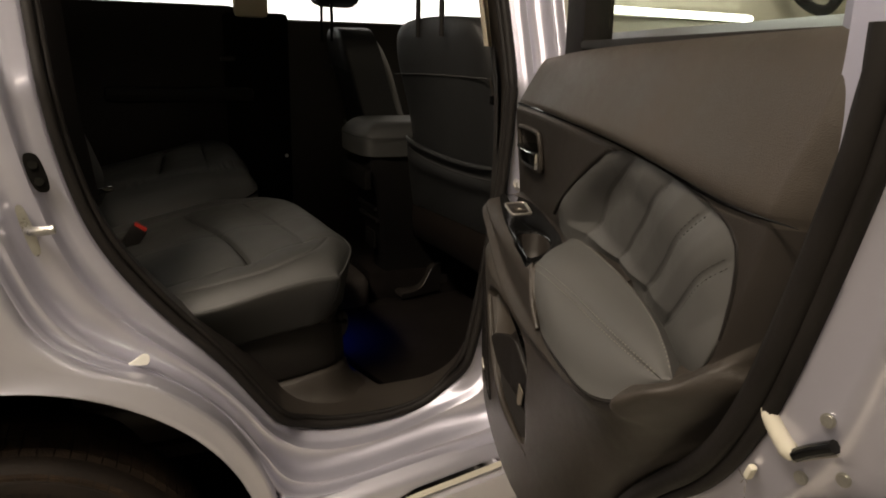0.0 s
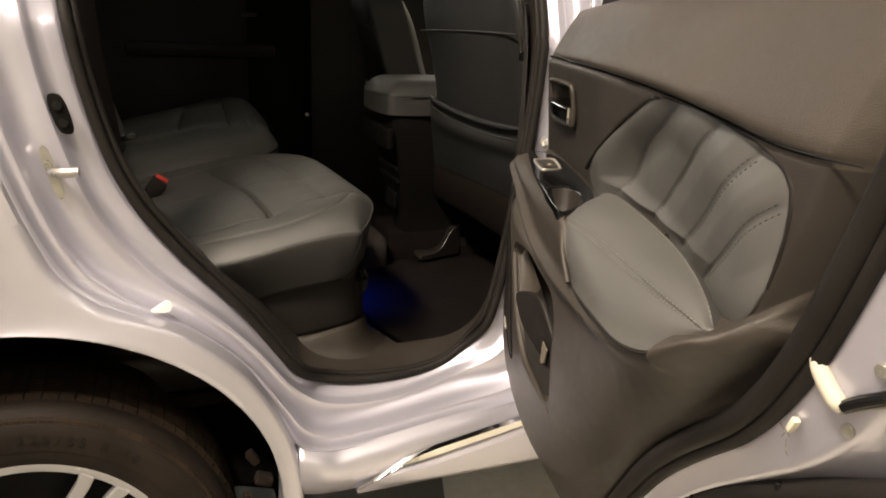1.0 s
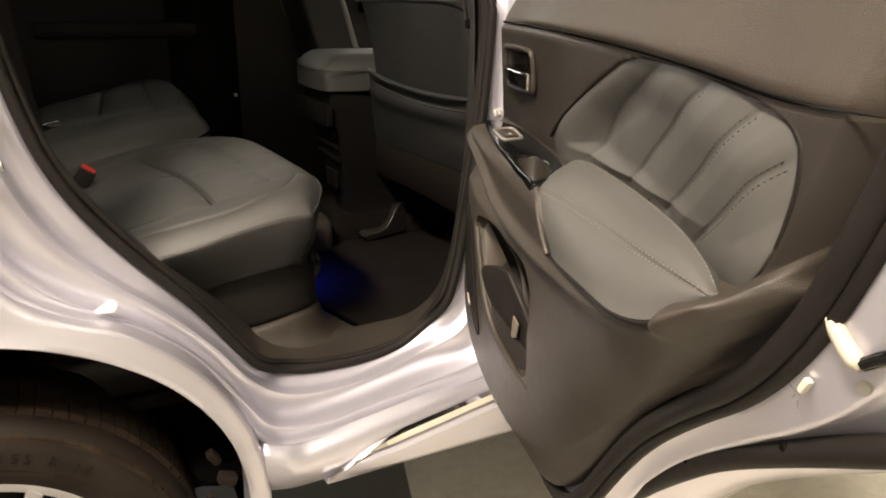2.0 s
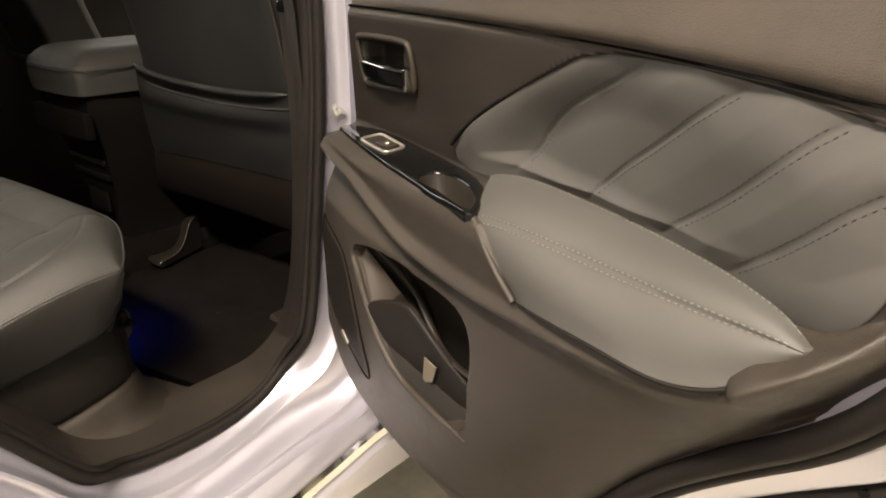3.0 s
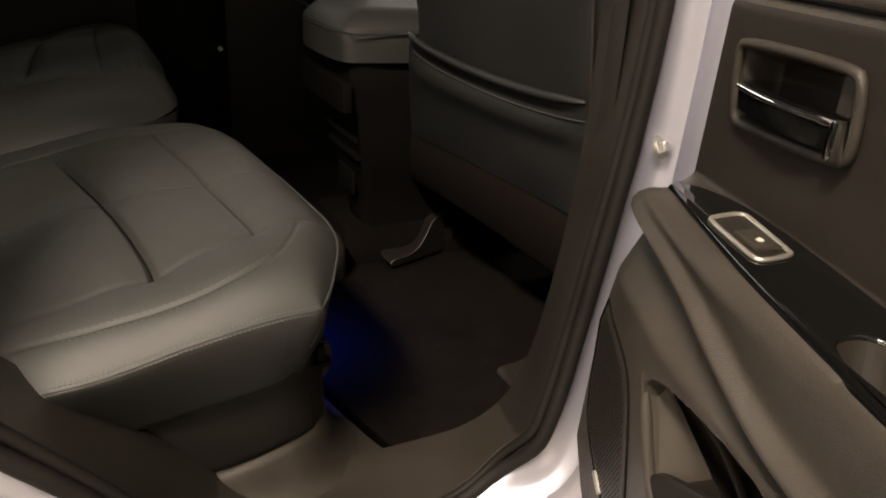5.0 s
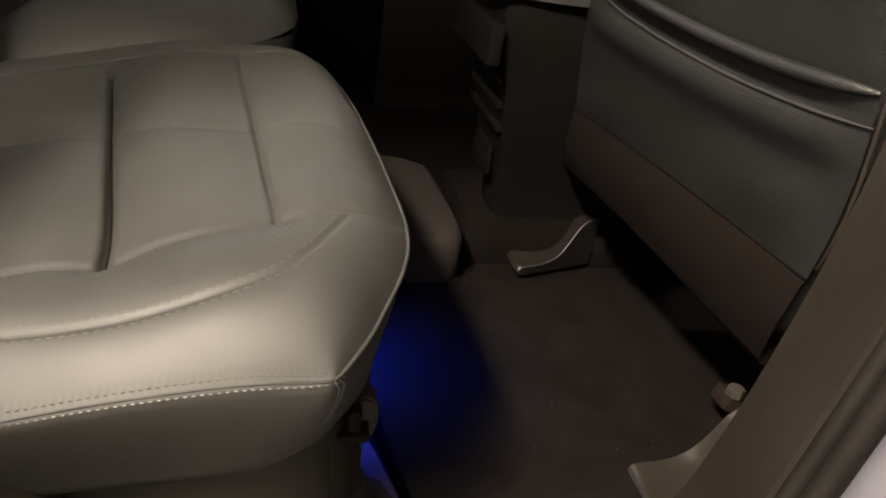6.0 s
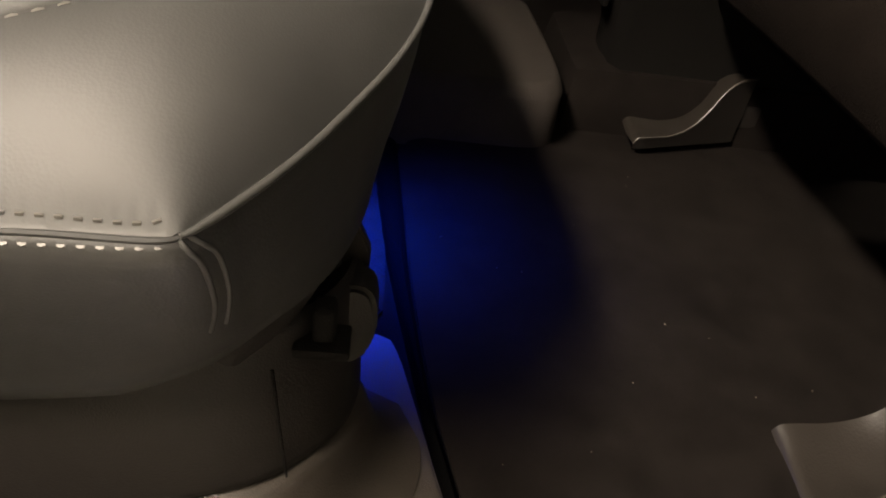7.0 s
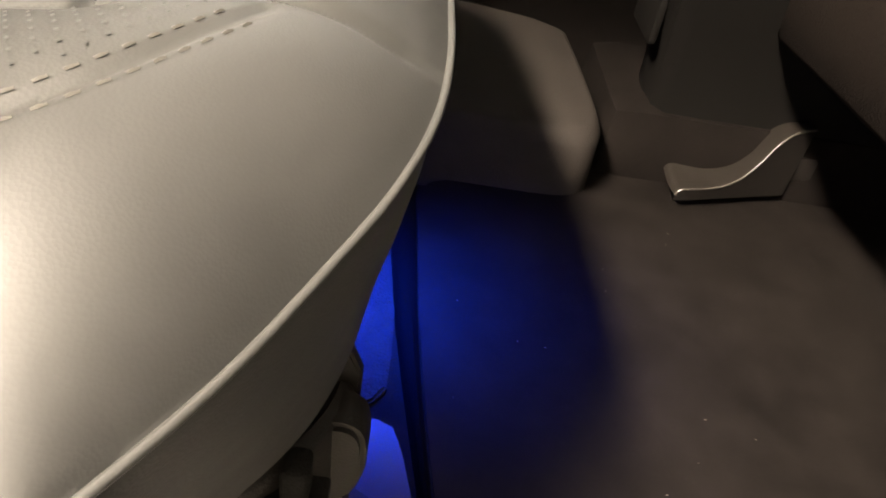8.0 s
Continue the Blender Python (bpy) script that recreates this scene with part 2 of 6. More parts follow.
def stitches(lines, normal, length=0.0045, gap=0.0030, radius=0.0008):
    """One mesh of short threads along lines in space that lie on a surface of that normal."""
    V, F = [], []
    nn = np.array(normal, float)
    nn /= np.linalg.norm(nn)
    for line in lines:
        d = np.linalg.norm(np.diff(np.array(line), axis=0), axis=1).sum()
        n = max(1, int(d / (length + gap)))
        p = resample(line, n * 4 + 1)
        for i in range(n):
            a, b = p[i * 4], p[i * 4 + 2]
            t = (b - a) / (np.linalg.norm(b - a) + 1e-9)
            s = np.cross(t, nn)
            s /= np.linalg.norm(s) + 1e-9
            k = len(V)
            for q, w in ((a, 0.35), ((a + b) / 2, 1.0), (b, 0.35)):
                V += [tuple(q - s * radius), tuple(q + nn * radius * 1.5 * w), tuple(q + s * radius)]
            F += [(k, k + 1, k + 4, k + 3), (k + 1, k + 2, k + 5, k + 4), (k + 3, k + 4, k + 7, k + 6), (k + 4, k + 5, k + 8, k + 7)]
    return V, F


def dots(points, normal, radius, sides=6):
    """One mesh of small flat discs."""
    nn = np.array(normal, float)
    nn /= np.linalg.norm(nn)
    a = np.cross(nn, (0.3, 0.9, 0.2))
    a /= np.linalg.norm(a)
    b = np.cross(nn, a)
    V, F = [], []
    for p in points:
        k = len(V)
        V += [tuple(np.array(p) + radius * (a * np.cos(q) + b * np.sin(q))) for q in np.linspace(0, 2 * np.pi, sides, endpoint=False)]
        F.append(tuple(range(k, k + sides)))
    return V, F


def bands(curves, counts, n):
    """A surface through curves of (a, b, c) points, with that many steps between each two."""
    c = [resample(q, n, smooth=2) for q in curves]
    rows = []
    for i in range(len(c) - 1):
        for j in range(counts[i]):
            rows.append(c[i] + (c[i + 1] - c[i]) * (j / counts[i]))
    rows.append(c[-1])
    return np.array(rows)


def S(t):
    t = np.clip(t, 0, 1)
    return t * t * (3 - 2 * t)


# ---- the hall ----
def slab(name, size, at, mat, label, bevel=0.0):
    return tagged(part(name, box(size, at, bevel), mat, None, label, False), label, name.split("_")[0], "", "structure")


ground = slab("ground", (16, 14, 0.1), (1, 2, -0.05), CONCRETE, "pale stained concrete floor of a car hall")
slab("wall_north", (16, 0.15, 3.4), (1, 5.2, 1.7), WALLPAINT, "plain cream painted wall")
slab("wall_south", (16, 0.15, 3.4), (1, -4.5, 1.7), WALLPAINT, "plain cream painted wall")
slab("wall_east", (0.15, 11.5, 3.4), (7.0, 1.25, 1.7), WALLPAINT, "plain cream painted wall")
slab("wall_west", (0.15, 11.5, 3.4), (-6.0, 1.25, 1.7), WALLPAINT, "plain cream painted wall")
slab("ceiling", (16, 14, 0.1), (1, 2, 3.45), CEILPAINT, "plain white painted ceiling")


def strip_light(x, y, z, length, power, turn=0):
    t = thing("strip_light", (x, y, z), "white fluorescent strip light on the ceiling", "lamp", "ceiling strip lights", turn=turn)
    part("housing", box((length, 0.34, 0.05), (0, 0, 0.03), 0.008), CEILPAINT, t)
    v, f = sweep([(-length / 2, 0, -0.015), (0, 0, -0.015), (length / 2, 0, -0.015)], 0.018, 10)
    mesh_ob("tube", v, f, TUBE, t, "glowing white tube")
    lamp = bpy.data.lights.new("strip_lamp", "AREA")
    lamp.shape, lamp.size, lamp.size_y, lamp.energy, lamp.color = "RECTANGLE", length, 0.30, power, (1.0, 0.845, 0.68)
    o = new("strip_lamp", lamp)
    o.matrix_world = pose(x, y, z - 0.045, 0, 0, turn)


for lx, ly, pw, turn in ((-1.22, -0.10, 235, 90), (2.4, -0.3, 8, 90), (-3.6, -0.3, 95, 90), (-0.9, -2.9, 8, 90), (1.9, -2.9, 45, 90), (4.2, 3.8, 90, 0)):
    strip_light(lx, ly, 3.3, 1.5, pw, turn)
BAY = [(1.249, 4.0), (0.533, 1.584), (0.482, 1.412), (-1.24, -4.4), (-5.9, -4.4), (-5.9, 4.0)]
tagged(part("ground_bay", prism(BAY, 0.0, 0.004, lambda a, b, h: (a, b, h)), CONCRETE_GREY, None, "", False), "darker grey concrete bay of the hall floor", "floor", "", "structure")


def crack(name, pts, r, label):
    v, f = sweep([(x, y, 0.0005) for x, y in resample(pts, 40, smooth=1)], r, 6, flat=0.12)
    return mesh_ob(name, v, f, LINER, ground, label)


crack("crack", [(1.02, 1.10), (0.919, 1.141), (0.867, 1.158), (0.84, 1.150), (0.802, 1.166), (0.771, 1.161), (0.723, 1.177), (0.64, 1.165), (0.55, 1.21)], 0.0022, "thin crack in the concrete")
# added glowing panel: whitens the far windows and lights the cabin
slab("window_1", (4.4, 0.04, 1.7), (0.3, 5.09, 1.75), ADDED_GLOW, "glowing panel added for the white beyond the far windows")

# wall lamp and workshop things seen through the door's window
wl = thing("wall_light", (4.05, 5.06, 1.66), "long white tube light on the wall", "lamp")
part("housing", box((1.75, 0.05, 0.07), (0, 0.03, 0), 0.01), CEILPAINT, wl)
v, f = sweep([(-0.85, -0.02, 0.012), (0, -0.02, 0.0), (0.85, -0.02, -0.012)], 0.028, 10)
mesh_ob("tube", v, f, TUBE, wl, "glowing white tube")
tr = thing("tool_trolley", (4.05, 4.75, 0.0), "black tool trolley with a rounded lid by the wall", "trolley")
part("trolley_body", box((0.75, 0.45, 1.25), (0, 0, 0.72), 0.04), RUBBER, tr)
v, f = pillow([(-0.38, -0.22), (0.38, -0.22), (0.38, 0.22), (-0.38, 0.22)], lambda p, s: 1.36 + 0.16 * (1 - s ** 2.5), n=60, rings=12, back=0.05)
mesh_ob("trolley_lid", v, f, GLOSS, tr, "glossy black lid")
for cx in (-0.3, 0.3):
    part("castor", disc(0.05, 0.04, Matrix.Translation((cx, -0.15, 0.05)) @ Matrix.Rotation(radians(90), 4, "X")), RUBBER, tr)
ho = thing("air_hose", (5.3, 5.05, 0.0), "thick black hose hanging on the wall", "hose")
v, f = sweep(resample([(-0.35, -0.05, 2.4), (-0.1, -0.08, 1.98), (0.12, -0.08, 1.80), (0.4, -0.08, 1.72), (0.6, -0.05, 1.9)], 40, smooth=2), 0.05, 10)
mesh_ob("hose_run", v, f, RUBBER, ho)

# ---- the car's body side ----
CAR = (0.0, 1.0, 0.0)
car = thing("car", CAR, "silver estate car with one rear door standing open", "car")
NS = 170


def paired(n, smooth, *outlines):
    """Outlines of equally many knots, rounded and walked through together."""
    q = resample(np.concatenate([np.array(o, float) for o in outlines], 1), n, smooth=smooth)
    cuts = np.cumsum([len(o[0]) for o in outlines])[:-1]
    return np.split(q, cuts, axis=1)


# door opening: x, z of the seal's line and of the shut line, and x, y, z of the lining's inner edge;
# from the roof down, round the wheel arch, along the sill and up the pillar
SEAL = [(-0.30, 1.62), (-0.285, 1.36), (-0.272, 1.22), (-0.255, 1.11), (-0.22, 0.985), (-0.146, 0.875), (-0.046, 0.766), (0.009, 0.684), (0.055, 0.620),
        (0.130, 0.590), (0.292, 0.591), (0.374, 0.630), (0.419, 0.712), (0.446, 0.88), (0.474, 1.07), (0.484, 1.26), (0.475, 1.62)]
SHUT = [(-0.44, 1.62), (-0.405, 1.26), (-0.390, 1.12), (-0.355, 0.99), (-0.312, 0.875), (-0.262, 0.825), (-0.164, 0.786), (-0.067, 0.711), (0.0, 0.60),
        (0.028, 0.53), (0.09, 0.512), (0.32, 0.545), (0.50, 0.56), (0.545, 0.66), (0.555, 0.80), (0.56, 1.10), (0.56, 1.62)]
LINED = [(-0.33, 1.22, 1.62), (-0.31, 1.20, 1.36), (-0.28, 1.19, 1.22), (-0.25, 1.20, 1.10), (-0.20, 1.21, 0.96), (-0.11, 1.225, 0.84), (-0.01, 1.235, 0.735), (0.05, 1.24, 0.665), (0.09, 1.255, 0.612),
         (0.15, 1.265, 0.590), (0.32, 1.262, 0.588), (0.42, 1.25, 0.60), (0.475, 1.225, 0.68), (0.497, 1.205, 0.90), (0.506, 1.205, 1.07), (0.503, 1.21, 1.26), (0.485, 1.30, 1.62)]
seal_line, shut_line, lined = paired(NS, 3, SEAL, SHUT, LINED)


def lean(z):
    """How far the body side leans inwards above the waist."""
    return 0.34 * np.clip(np.asarray(z) - 1.22, 0, 2)


def sunk(p):
    """How much further in the seal lies along the sill."""
    return 0.035 * S((0.70 - p[:, 1]) / 0.08) * S((p[:, 0] - 0.02) / 0.08)


FACE = [(0.0, 1.098), (0.04, 1.089), (0.10, 1.085), (0.22, 1.081), (0.29, 1.078), (0.33, 1.073), (0.36, 1.064), (0.39, 1.060), (0.46, 1.062), (0.56, 1.062), (0.66, 1.058), (0.72, 1.051), (0.76, 1.040), (0.79, 1.032), (0.82, 1.028),
        (0.86, 1.029), (0.90, 1.026), (0.925, 1.014), (0.94, 1.009), (0.965, 1.007), (0.985, 1.008), (1.03, 1.014)]
rows = []
for f_, y_ in FACE:
    p = seal_line + (shut_line - seal_line) * f_
    rows.append(np.c_[p[:, 0], y_ + lean(p[:, 1]) + sunk(seal_line) * max(0, 1 - f_), p[:, 1]])
v, f = grid(rows)
mesh_ob("door_opening", v, f, PAINT_IN, car, "painted stepped door opening of pressed steel", origin=CAR)
for off, y_, r_ in ((-0.003, 1.083, 0.0085), (-0.016, 1.093, 0.0060)):
    d_ = seal_line - shut_line
    d_ = d_ / np.linalg.norm(d_, axis=1)[:, None]
    p = seal_line - d_ * off
    v, f = sweep(np.c_[p[:, 0], y_ + lean(p[:, 1]) + sunk(seal_line), p[:, 1]], r_, 10)
    mesh_ob("door_seal", v, f, RUBBER, car, "black rubber door seal", origin=CAR)
s3 = np.c_[seal_line[:, 0], 1.100 + lean(seal_line[:, 1]) + sunk(seal_line), seal_line[:, 1]]
d_ = np.c_[d_[:, 0], np.zeros(NS), d_[:, 1]]
rows = [s3, s3 + d_ * 0.012 + [0, -0.001, 0], s3 + d_ * 0.017 + [0, -0.002, 0], s3 + d_ * 0.0185 + [0, 0.003, 0], s3 + d_ * 0.020 + [0, 0.0, 0]]
for k in (0.45, 0.7, 0.9, 1.0):
    rows.append((s3 + d_ * 0.020) * (1 - k) + lined * k + [0, 0.0, -0.004 * math.sin(math.pi * k)])
low_run = np.flatnonzero((lined[:, 2] < 0.64) & (lined[:, 0] > 0.02))
la, lb = int(low_run[0]), int(low_run[-1])
for nm, i0, i1, mat_, txt in (("opening_lining", 0, la + 1, TRIM_MID, "dark grained plastic lining of the rear pillar"), ("sill_lining", la, lb + 1, SILL_TRIM, "worn brown-grey plastic scuff plate along the sill"), ("pillar_lining", lb, NS, TRIM_MID, "dark grained plastic lining of the centre pillar")):
    v, f = grid([r[i0:i1] for r in rows])
    mesh_ob(nm, v, f, mat_, car, txt, origin=CAR)

# wing with the wheel arch
ARCH_C, ARCH_R = (-0.405, 0.365), 0.443
arch = [(-1.4, 1.62), (-1.4, 1.3), (-1.3, 1.1), (-1.0, 0.95), (-0.60, 0.775)]
arch += [(ARCH_C[0] + (ARCH_R - 0.045 * max(0, (a - 50) / 36) ** 1.5) * math.sin(radians(a)), ARCH_C[1] + (ARCH_R - 0.045 * max(0, (a - 50) / 36) ** 1.5) * math.cos(radians(a))) for a in (-14, 0, 15, 30, 45, 60, 74, 86)] + [(0.006, 0.40)]
edge = [(-0.44, 1.62), (-0.405, 1.26), (-0.390, 1.12), (-0.355, 0.99), (-0.330, 0.92), (-0.312, 0.875), (-0.262, 0.825), (-0.20, 0.80), (-0.155, 0.782), (-0.067, 0.711), (-0.02, 0.64), (0.008, 0.58),
        (0.026, 0.52), (0.034, 0.44)]
a_, e_ = paired(120, 2, arch, edge)
out_ = (e_ - a_) / (np.linalg.norm(e_ - a_, axis=1)[:, None] + 1e-9)
q_ = e_ + out_ * 0.006
rows = [np.c_[q_[:, 0], 1.014 + lean(q_[:, 1]), q_[:, 1]], np.c_[e_[:, 0] + out_[:, 0] * 0.003, 1.005 + lean(e_[:, 1]), e_[:, 1] + out_[:, 1] * 0.003]]
for k, y_ in ((0.0, 0.999), (0.03, 0.995), (0.08, 0.992), (0.2, 0.990), (0.45, 0.987), (0.75, 0.983), (0.93, 0.980), (0.985, 0.981), (1.0, 0.986)):
    p = e_ + (a_ - e_) * k
    rows.append(np.c_[p[:, 0], y_ + lean(p[:, 1]), p[:, 1]])
rows.append(np.c_[a_[:, 0], 1.012 + lean(a_[:, 1]), a_[:, 1] - 0.002])
rows.append(np.c_[a_[:, 0], 1.03 + lean(a_[:, 1]), a_[:, 1] + 0.008])
v, f = grid(rows)
mesh_ob("rear_wing", v, f, PAINT, car, "glossy silver rear wing with a flared wheel arch", origin=CAR)
ra = resample([(-1.4, 0.99, 1.5), (-1.4, 0.99, 0.35)], 30)
rb = np.array([(ARCH_C[0] + ARCH_R * math.sin(radians(a)), 0.984, ARCH_C[1] + ARCH_R * math.cos(radians(a))) for a in np.linspace(-20, -95, 30)])
v, f = grid([ra, (ra + rb) / 2, rb])
mesh_ob("tail_wing", v, f, PAINT, car, origin=CAR)
rows = []
for y_, r_ in ((1.03, 0.452), (1.10, 0.456), (1.36, 0.456), (1.36, 0.02)):
    rows.append([(ARCH_C[0] + r_ * math.sin(radians(a)), y_, ARCH_C[1] - 0.01 + r_ * math.cos(radians(a))) for a in np.linspace(-120, 108, 40)])
v, f = grid(rows)
mesh_ob("wheel_housing", v, f, LINER, car, "black felt wheel housing", origin=CAR)
# clips and a muddy bracket at the front of the wheel housing
for q, (x, y, z, sz) in enumerate(((-0.03, 1.035, 0.47, 0.03), (-0.045, 1.06, 0.50, 0.026), (-0.06, 1.03, 0.44, 0.022))):
    bm = box((sz, sz * 0.8, sz * 0.6), (0, 0, 0), 0.005, Matrix.Translation((x, y - 1, z)) @ Matrix.Rotation(0.6 * q + 0.4, 4, "Y"))
    part("bracket", bm, RUST, car, "rusty bracket in the wheel housing")

bm = prism([(1.005, 0.20), (1.400, 0.20), (1.400, 0.40), (1.03, 0.40), (1.005, 0.36)], 0.036, 0.044, lambda a, b, h: (h, a - 1.0, b), 0.002)
part("splash_guard", bm, LINER, car, "black splash guard before the wheel")

# sill: pressed steel, a chrome strip and a painted cover
N6 = 80
xs = 0.024 + 1.876 * np.linspace(0, 1, N6) ** 1.5
top_z = np.interp(xs, [0, 0.03, 0.09, 0.32, 0.5, 1.9], [0.50, 0.53, 0.512, 0.545, 0.56, 0.60])
rows = []
for k, y_ in ((-0.06, 1.013), (0.0, 1.003), (0.08, 0.993), (0.2, 0.987), (0.45, 0.984), (0.6, 0.986), (0.9, 0.994), (1.0, 1.006)):
    rows.append(np.c_[xs, y_ + 0.010 * (1 - S((xs - 0.022) / 0.05)), top_z + (0.438 - top_z) * k])
rows.append(np.c_[xs, np.full(N6, 1.08), np.full(N6, 0.425)])
rows.append(np.c_[xs, np.full(N6, 1.30), np.full(N6, 0.40)])
v, f = grid(rows)
mesh_ob("sill", v, f, PAINT, car, "painted silver door sill", origin=CAR)
NC = 60
xc = np.linspace(0.125, 1.8, NC)
wid = 0.0115 * S((xc - 0.165) / 0.10)
zc = np.interp(xc, [0.12, 0.2, 0.44, 0.7, 1.8], [0.452, 0.489, 0.532, 0.55, 0.57])
rows = [np.c_[xc, np.full(NC, 0.984), zc + wid], np.c_[xc, np.full(NC, 0.974), zc + wid * 0.8], np.c_[xc, np.full(NC, 0.972), zc - wid * 0.2], np.c_[xc, np.full(NC, 0.983), zc - wid * 0.9]]
v, f = grid(rows)
mesh_ob("chrome_strip", v, f, CHROME, car, "bright chrome sill strip", origin=CAR)
wz = zc - wid * 0.9
grow = S((xc - 0.12) / 0.1)
rows = [np.c_[xc, np.full(NC, 0.982), wz], np.c_[xc, 0.980 - 0.014 * grow, wz - 0.006 * grow], np.c_[xc, 0.980 - 0.014 * grow, np.minimum(wz, 0.462)], np.c_[xc, np.full(NC, 0.980), np.minimum(wz, 0.444)],
        np.c_[xc, np.full(NC, 1.02), np.minimum(wz, 0.437)]]
v, f = grid(rows)
mesh_ob("sill_cover", v, f, PAINT, car, "painted sill cover below the chrome strip", origin=CAR)

# centre pillar and the closed front door beyond it
rows = []
for x_, y_ in ((0.555, 0.996), (0.57, 0.988), (0.60, 0.985), (1.9, 0.985)):
    rows.append([(x_, y_ + float(lean(z)), z) for z in np.linspace(0.56, 1.25, 12)])
v, f = grid(rows)
mesh_ob("front_door", v, f, PAINT, car, "closed silver front door", origin=CAR)
rows = []
for x_, y_ in ((0.475, 1.125), (0.487, 1.165), (0.52, 1.20), (0.58, 1.20), (0.62, 1.10)):
    rows.append([(x_ - 0.02 * (z - 1.0), y_ + float(lean(z)), z) for z in np.linspace(0.62, 1.285, 14)])
v, f = grid(rows)
mesh_ob("pillar_trim", v, f, TRIM_MID, car, "brown-grey plastic centre pillar trim", origin=CAR)
rows = []
for x_, y_ in ((0.462, 1.12), (0.477, 1.17), (0.52, 1.205), (0.58, 1.20), (0.62, 1.10)):
    rows.append([(x_ - 0.02 * (z - 1.0), y_ + float(lean(z)), z) for z in np.linspace(1.29, 1.70, 8)])
v, f = grid(rows)
mesh_ob("upper_pillar_trim", v, f, CREAM, car, "cream upper pillar trim", origin=CAR)
part("hook", box((0.012, 0.012, 0.018), (0.487, 0.176, 1.19), 0.003), GLOSS, car, "small black hook on the pillar")
bm = disc(0.0085, 0.010, Matrix.Translation((0.490, 0.064, 1.043)) @ Matrix.Rotation(radians(60), 4, "X") @ Matrix.Rotation(radians(25), 4, "Y"), 6, 0.0015)
part("hinge_washer", disc(0.0125, 0.003, Matrix.Translation((0.490, 0.069, 1.043)) @ Matrix.Rotation(radians(60), 4, "X") @ Matrix.Rotation(radians(25), 4, "Y"), 20), ZINC, car, "zinc-plated washer")
part("hinge_bolt", bm, ZINC, car, "zinc-plated hinge bolt")
# striker and switch plate on the rear shut face
sx, sy, sz = -0.303, 0.052, 1.018
bm = prism([(-0.007, -0.036), (0.0, -0.040), (0.007, -0.032), (0.006, 0.034), (-0.002, 0.040), (-0.008, 0.030)], 0.0, 0.006, lambda a, b, h: (sx + a - 0.22 * b, sy - h, sz + b), 0.0015, 2, 30)
part("striker_plate", bm, ZINC, car, "zinc-plated striker plate")
v, f = sweep(resample([(sx - 0.002, sy, sz), (sx + 0.004, sy - 0.016, sz + 0.001), (sx + 0.020, sy - 0.026, sz + 0.003), (sx + 0.036, sy - 0.028, sz + 0.005)], 12, smooth=1), 0.0068, 12)
mesh_ob("striker_bar", v, f, ZINC, car, "round steel striker bar")
bm = prism([(-0.014, -0.024), (0.0, -0.030), (0.014, -0.024), (0.014, 0.024), (0.0, 0.030), (-0.014, 0.024)], 0.0, 0.006, lambda a, b, h: (-0.286 + a * 0.85 - 0.24 * b, 0.064 - h, 1.098 + b), 0.002, 2, 40)
part("door_switch_plate", bm, CONSOLE_BLACK, car, "black rubber door switch plate")
for b_ in (0.012, -0.012):
    bm = disc(0.0065, 0.006, Matrix.Translation((-0.286 - 0.24 * b_, 0.057, 1.098 + b_)) @ Matrix.Rotation(radians(90), 4, "X"), 16)
    part("switch_button", bm, GLOSS, car, "round black button")
# white patch set on the paint in place of a bright reflection
bm = prism([(-0.020, -0.005), (0.010, -0.010), (0.016, -0.004), (0.016, 0.008), (0.006, 0.011), (-0.002, 0.004)], 0.0, 0.003, lambda a, b, h: (-0.175 + a, 0.0215 - h, 0.812 + b), 0.001, 1, 24)
part("glint_patch", bm, WHITE_GLINT, car, "small white patch painting a reflection on the shut face")


# cabin shell
def plate(name, size, at, mat, label="", bevel=0.01, rot=(0, 0, 0)):
    m = Matrix.Translation(Vector(at) - Vector(CAR)) @ Euler([radians(a) for a in rot]).to_matrix().to_4x4()
    return part(name, box(size, (0, 0, 0), bevel, m), mat, car, label)


plate("floor_pan", (2.6, 1.50, 0.03), (0.55, 1.93, 0.560), CARPET, "dark carpeted floor")
plate("tunnel", (1.45, 0.22, 0.12), (1.16, 1.95, 0.60), CARPET, "carpeted tunnel", 0.03)
HUMP = [(-0.25, 1.762), (0.33, 1.758), (0.375, 1.758), (0.405, 1.764), (0.420, 1.785), (0.424, 1.82), (0.418, 1.95), (0.405, 2.12), (-0.25, 2.12)]
v, f = pillow(HUMP, lambda p, s: 0.660 - 0.016 * np.clip((s - 0.90) / 0.10, 0, 1) ** 2.2, n=160, rings=40, back=0.075, smooth=2, centre=(0.30, 1.95))
mesh_ob("tunnel_hump", [(a_, b_ - 1.0, h) for a_, b_, h in v], f, HUMP_TRIM, car, "rounded brown-grey end of the tunnel cover")
plate("roof", (2.5, 1.42, 0.03), (0.1, 1.92, 1.75), PAINT, "silver roof", 0.01)
plate("roof_lining", (2.4, 1.38, 0.02), (0.1, 1.92, 1.722), TRIM, "grey roof lining", 0.005)
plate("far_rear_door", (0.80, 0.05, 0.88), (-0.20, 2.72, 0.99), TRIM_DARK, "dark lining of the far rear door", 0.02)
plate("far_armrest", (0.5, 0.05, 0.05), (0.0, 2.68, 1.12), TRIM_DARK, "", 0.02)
# silver handle given dark plastic, so the cabin's dimness is in its colour
plate("far_handle", (0.05, 0.02, 0.016), (0.165, 2.69, 1.245), TRIM_MID, "far door handle, its silver darkened for the dim cabin", 0.006)
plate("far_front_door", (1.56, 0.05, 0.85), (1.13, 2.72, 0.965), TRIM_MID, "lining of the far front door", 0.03)
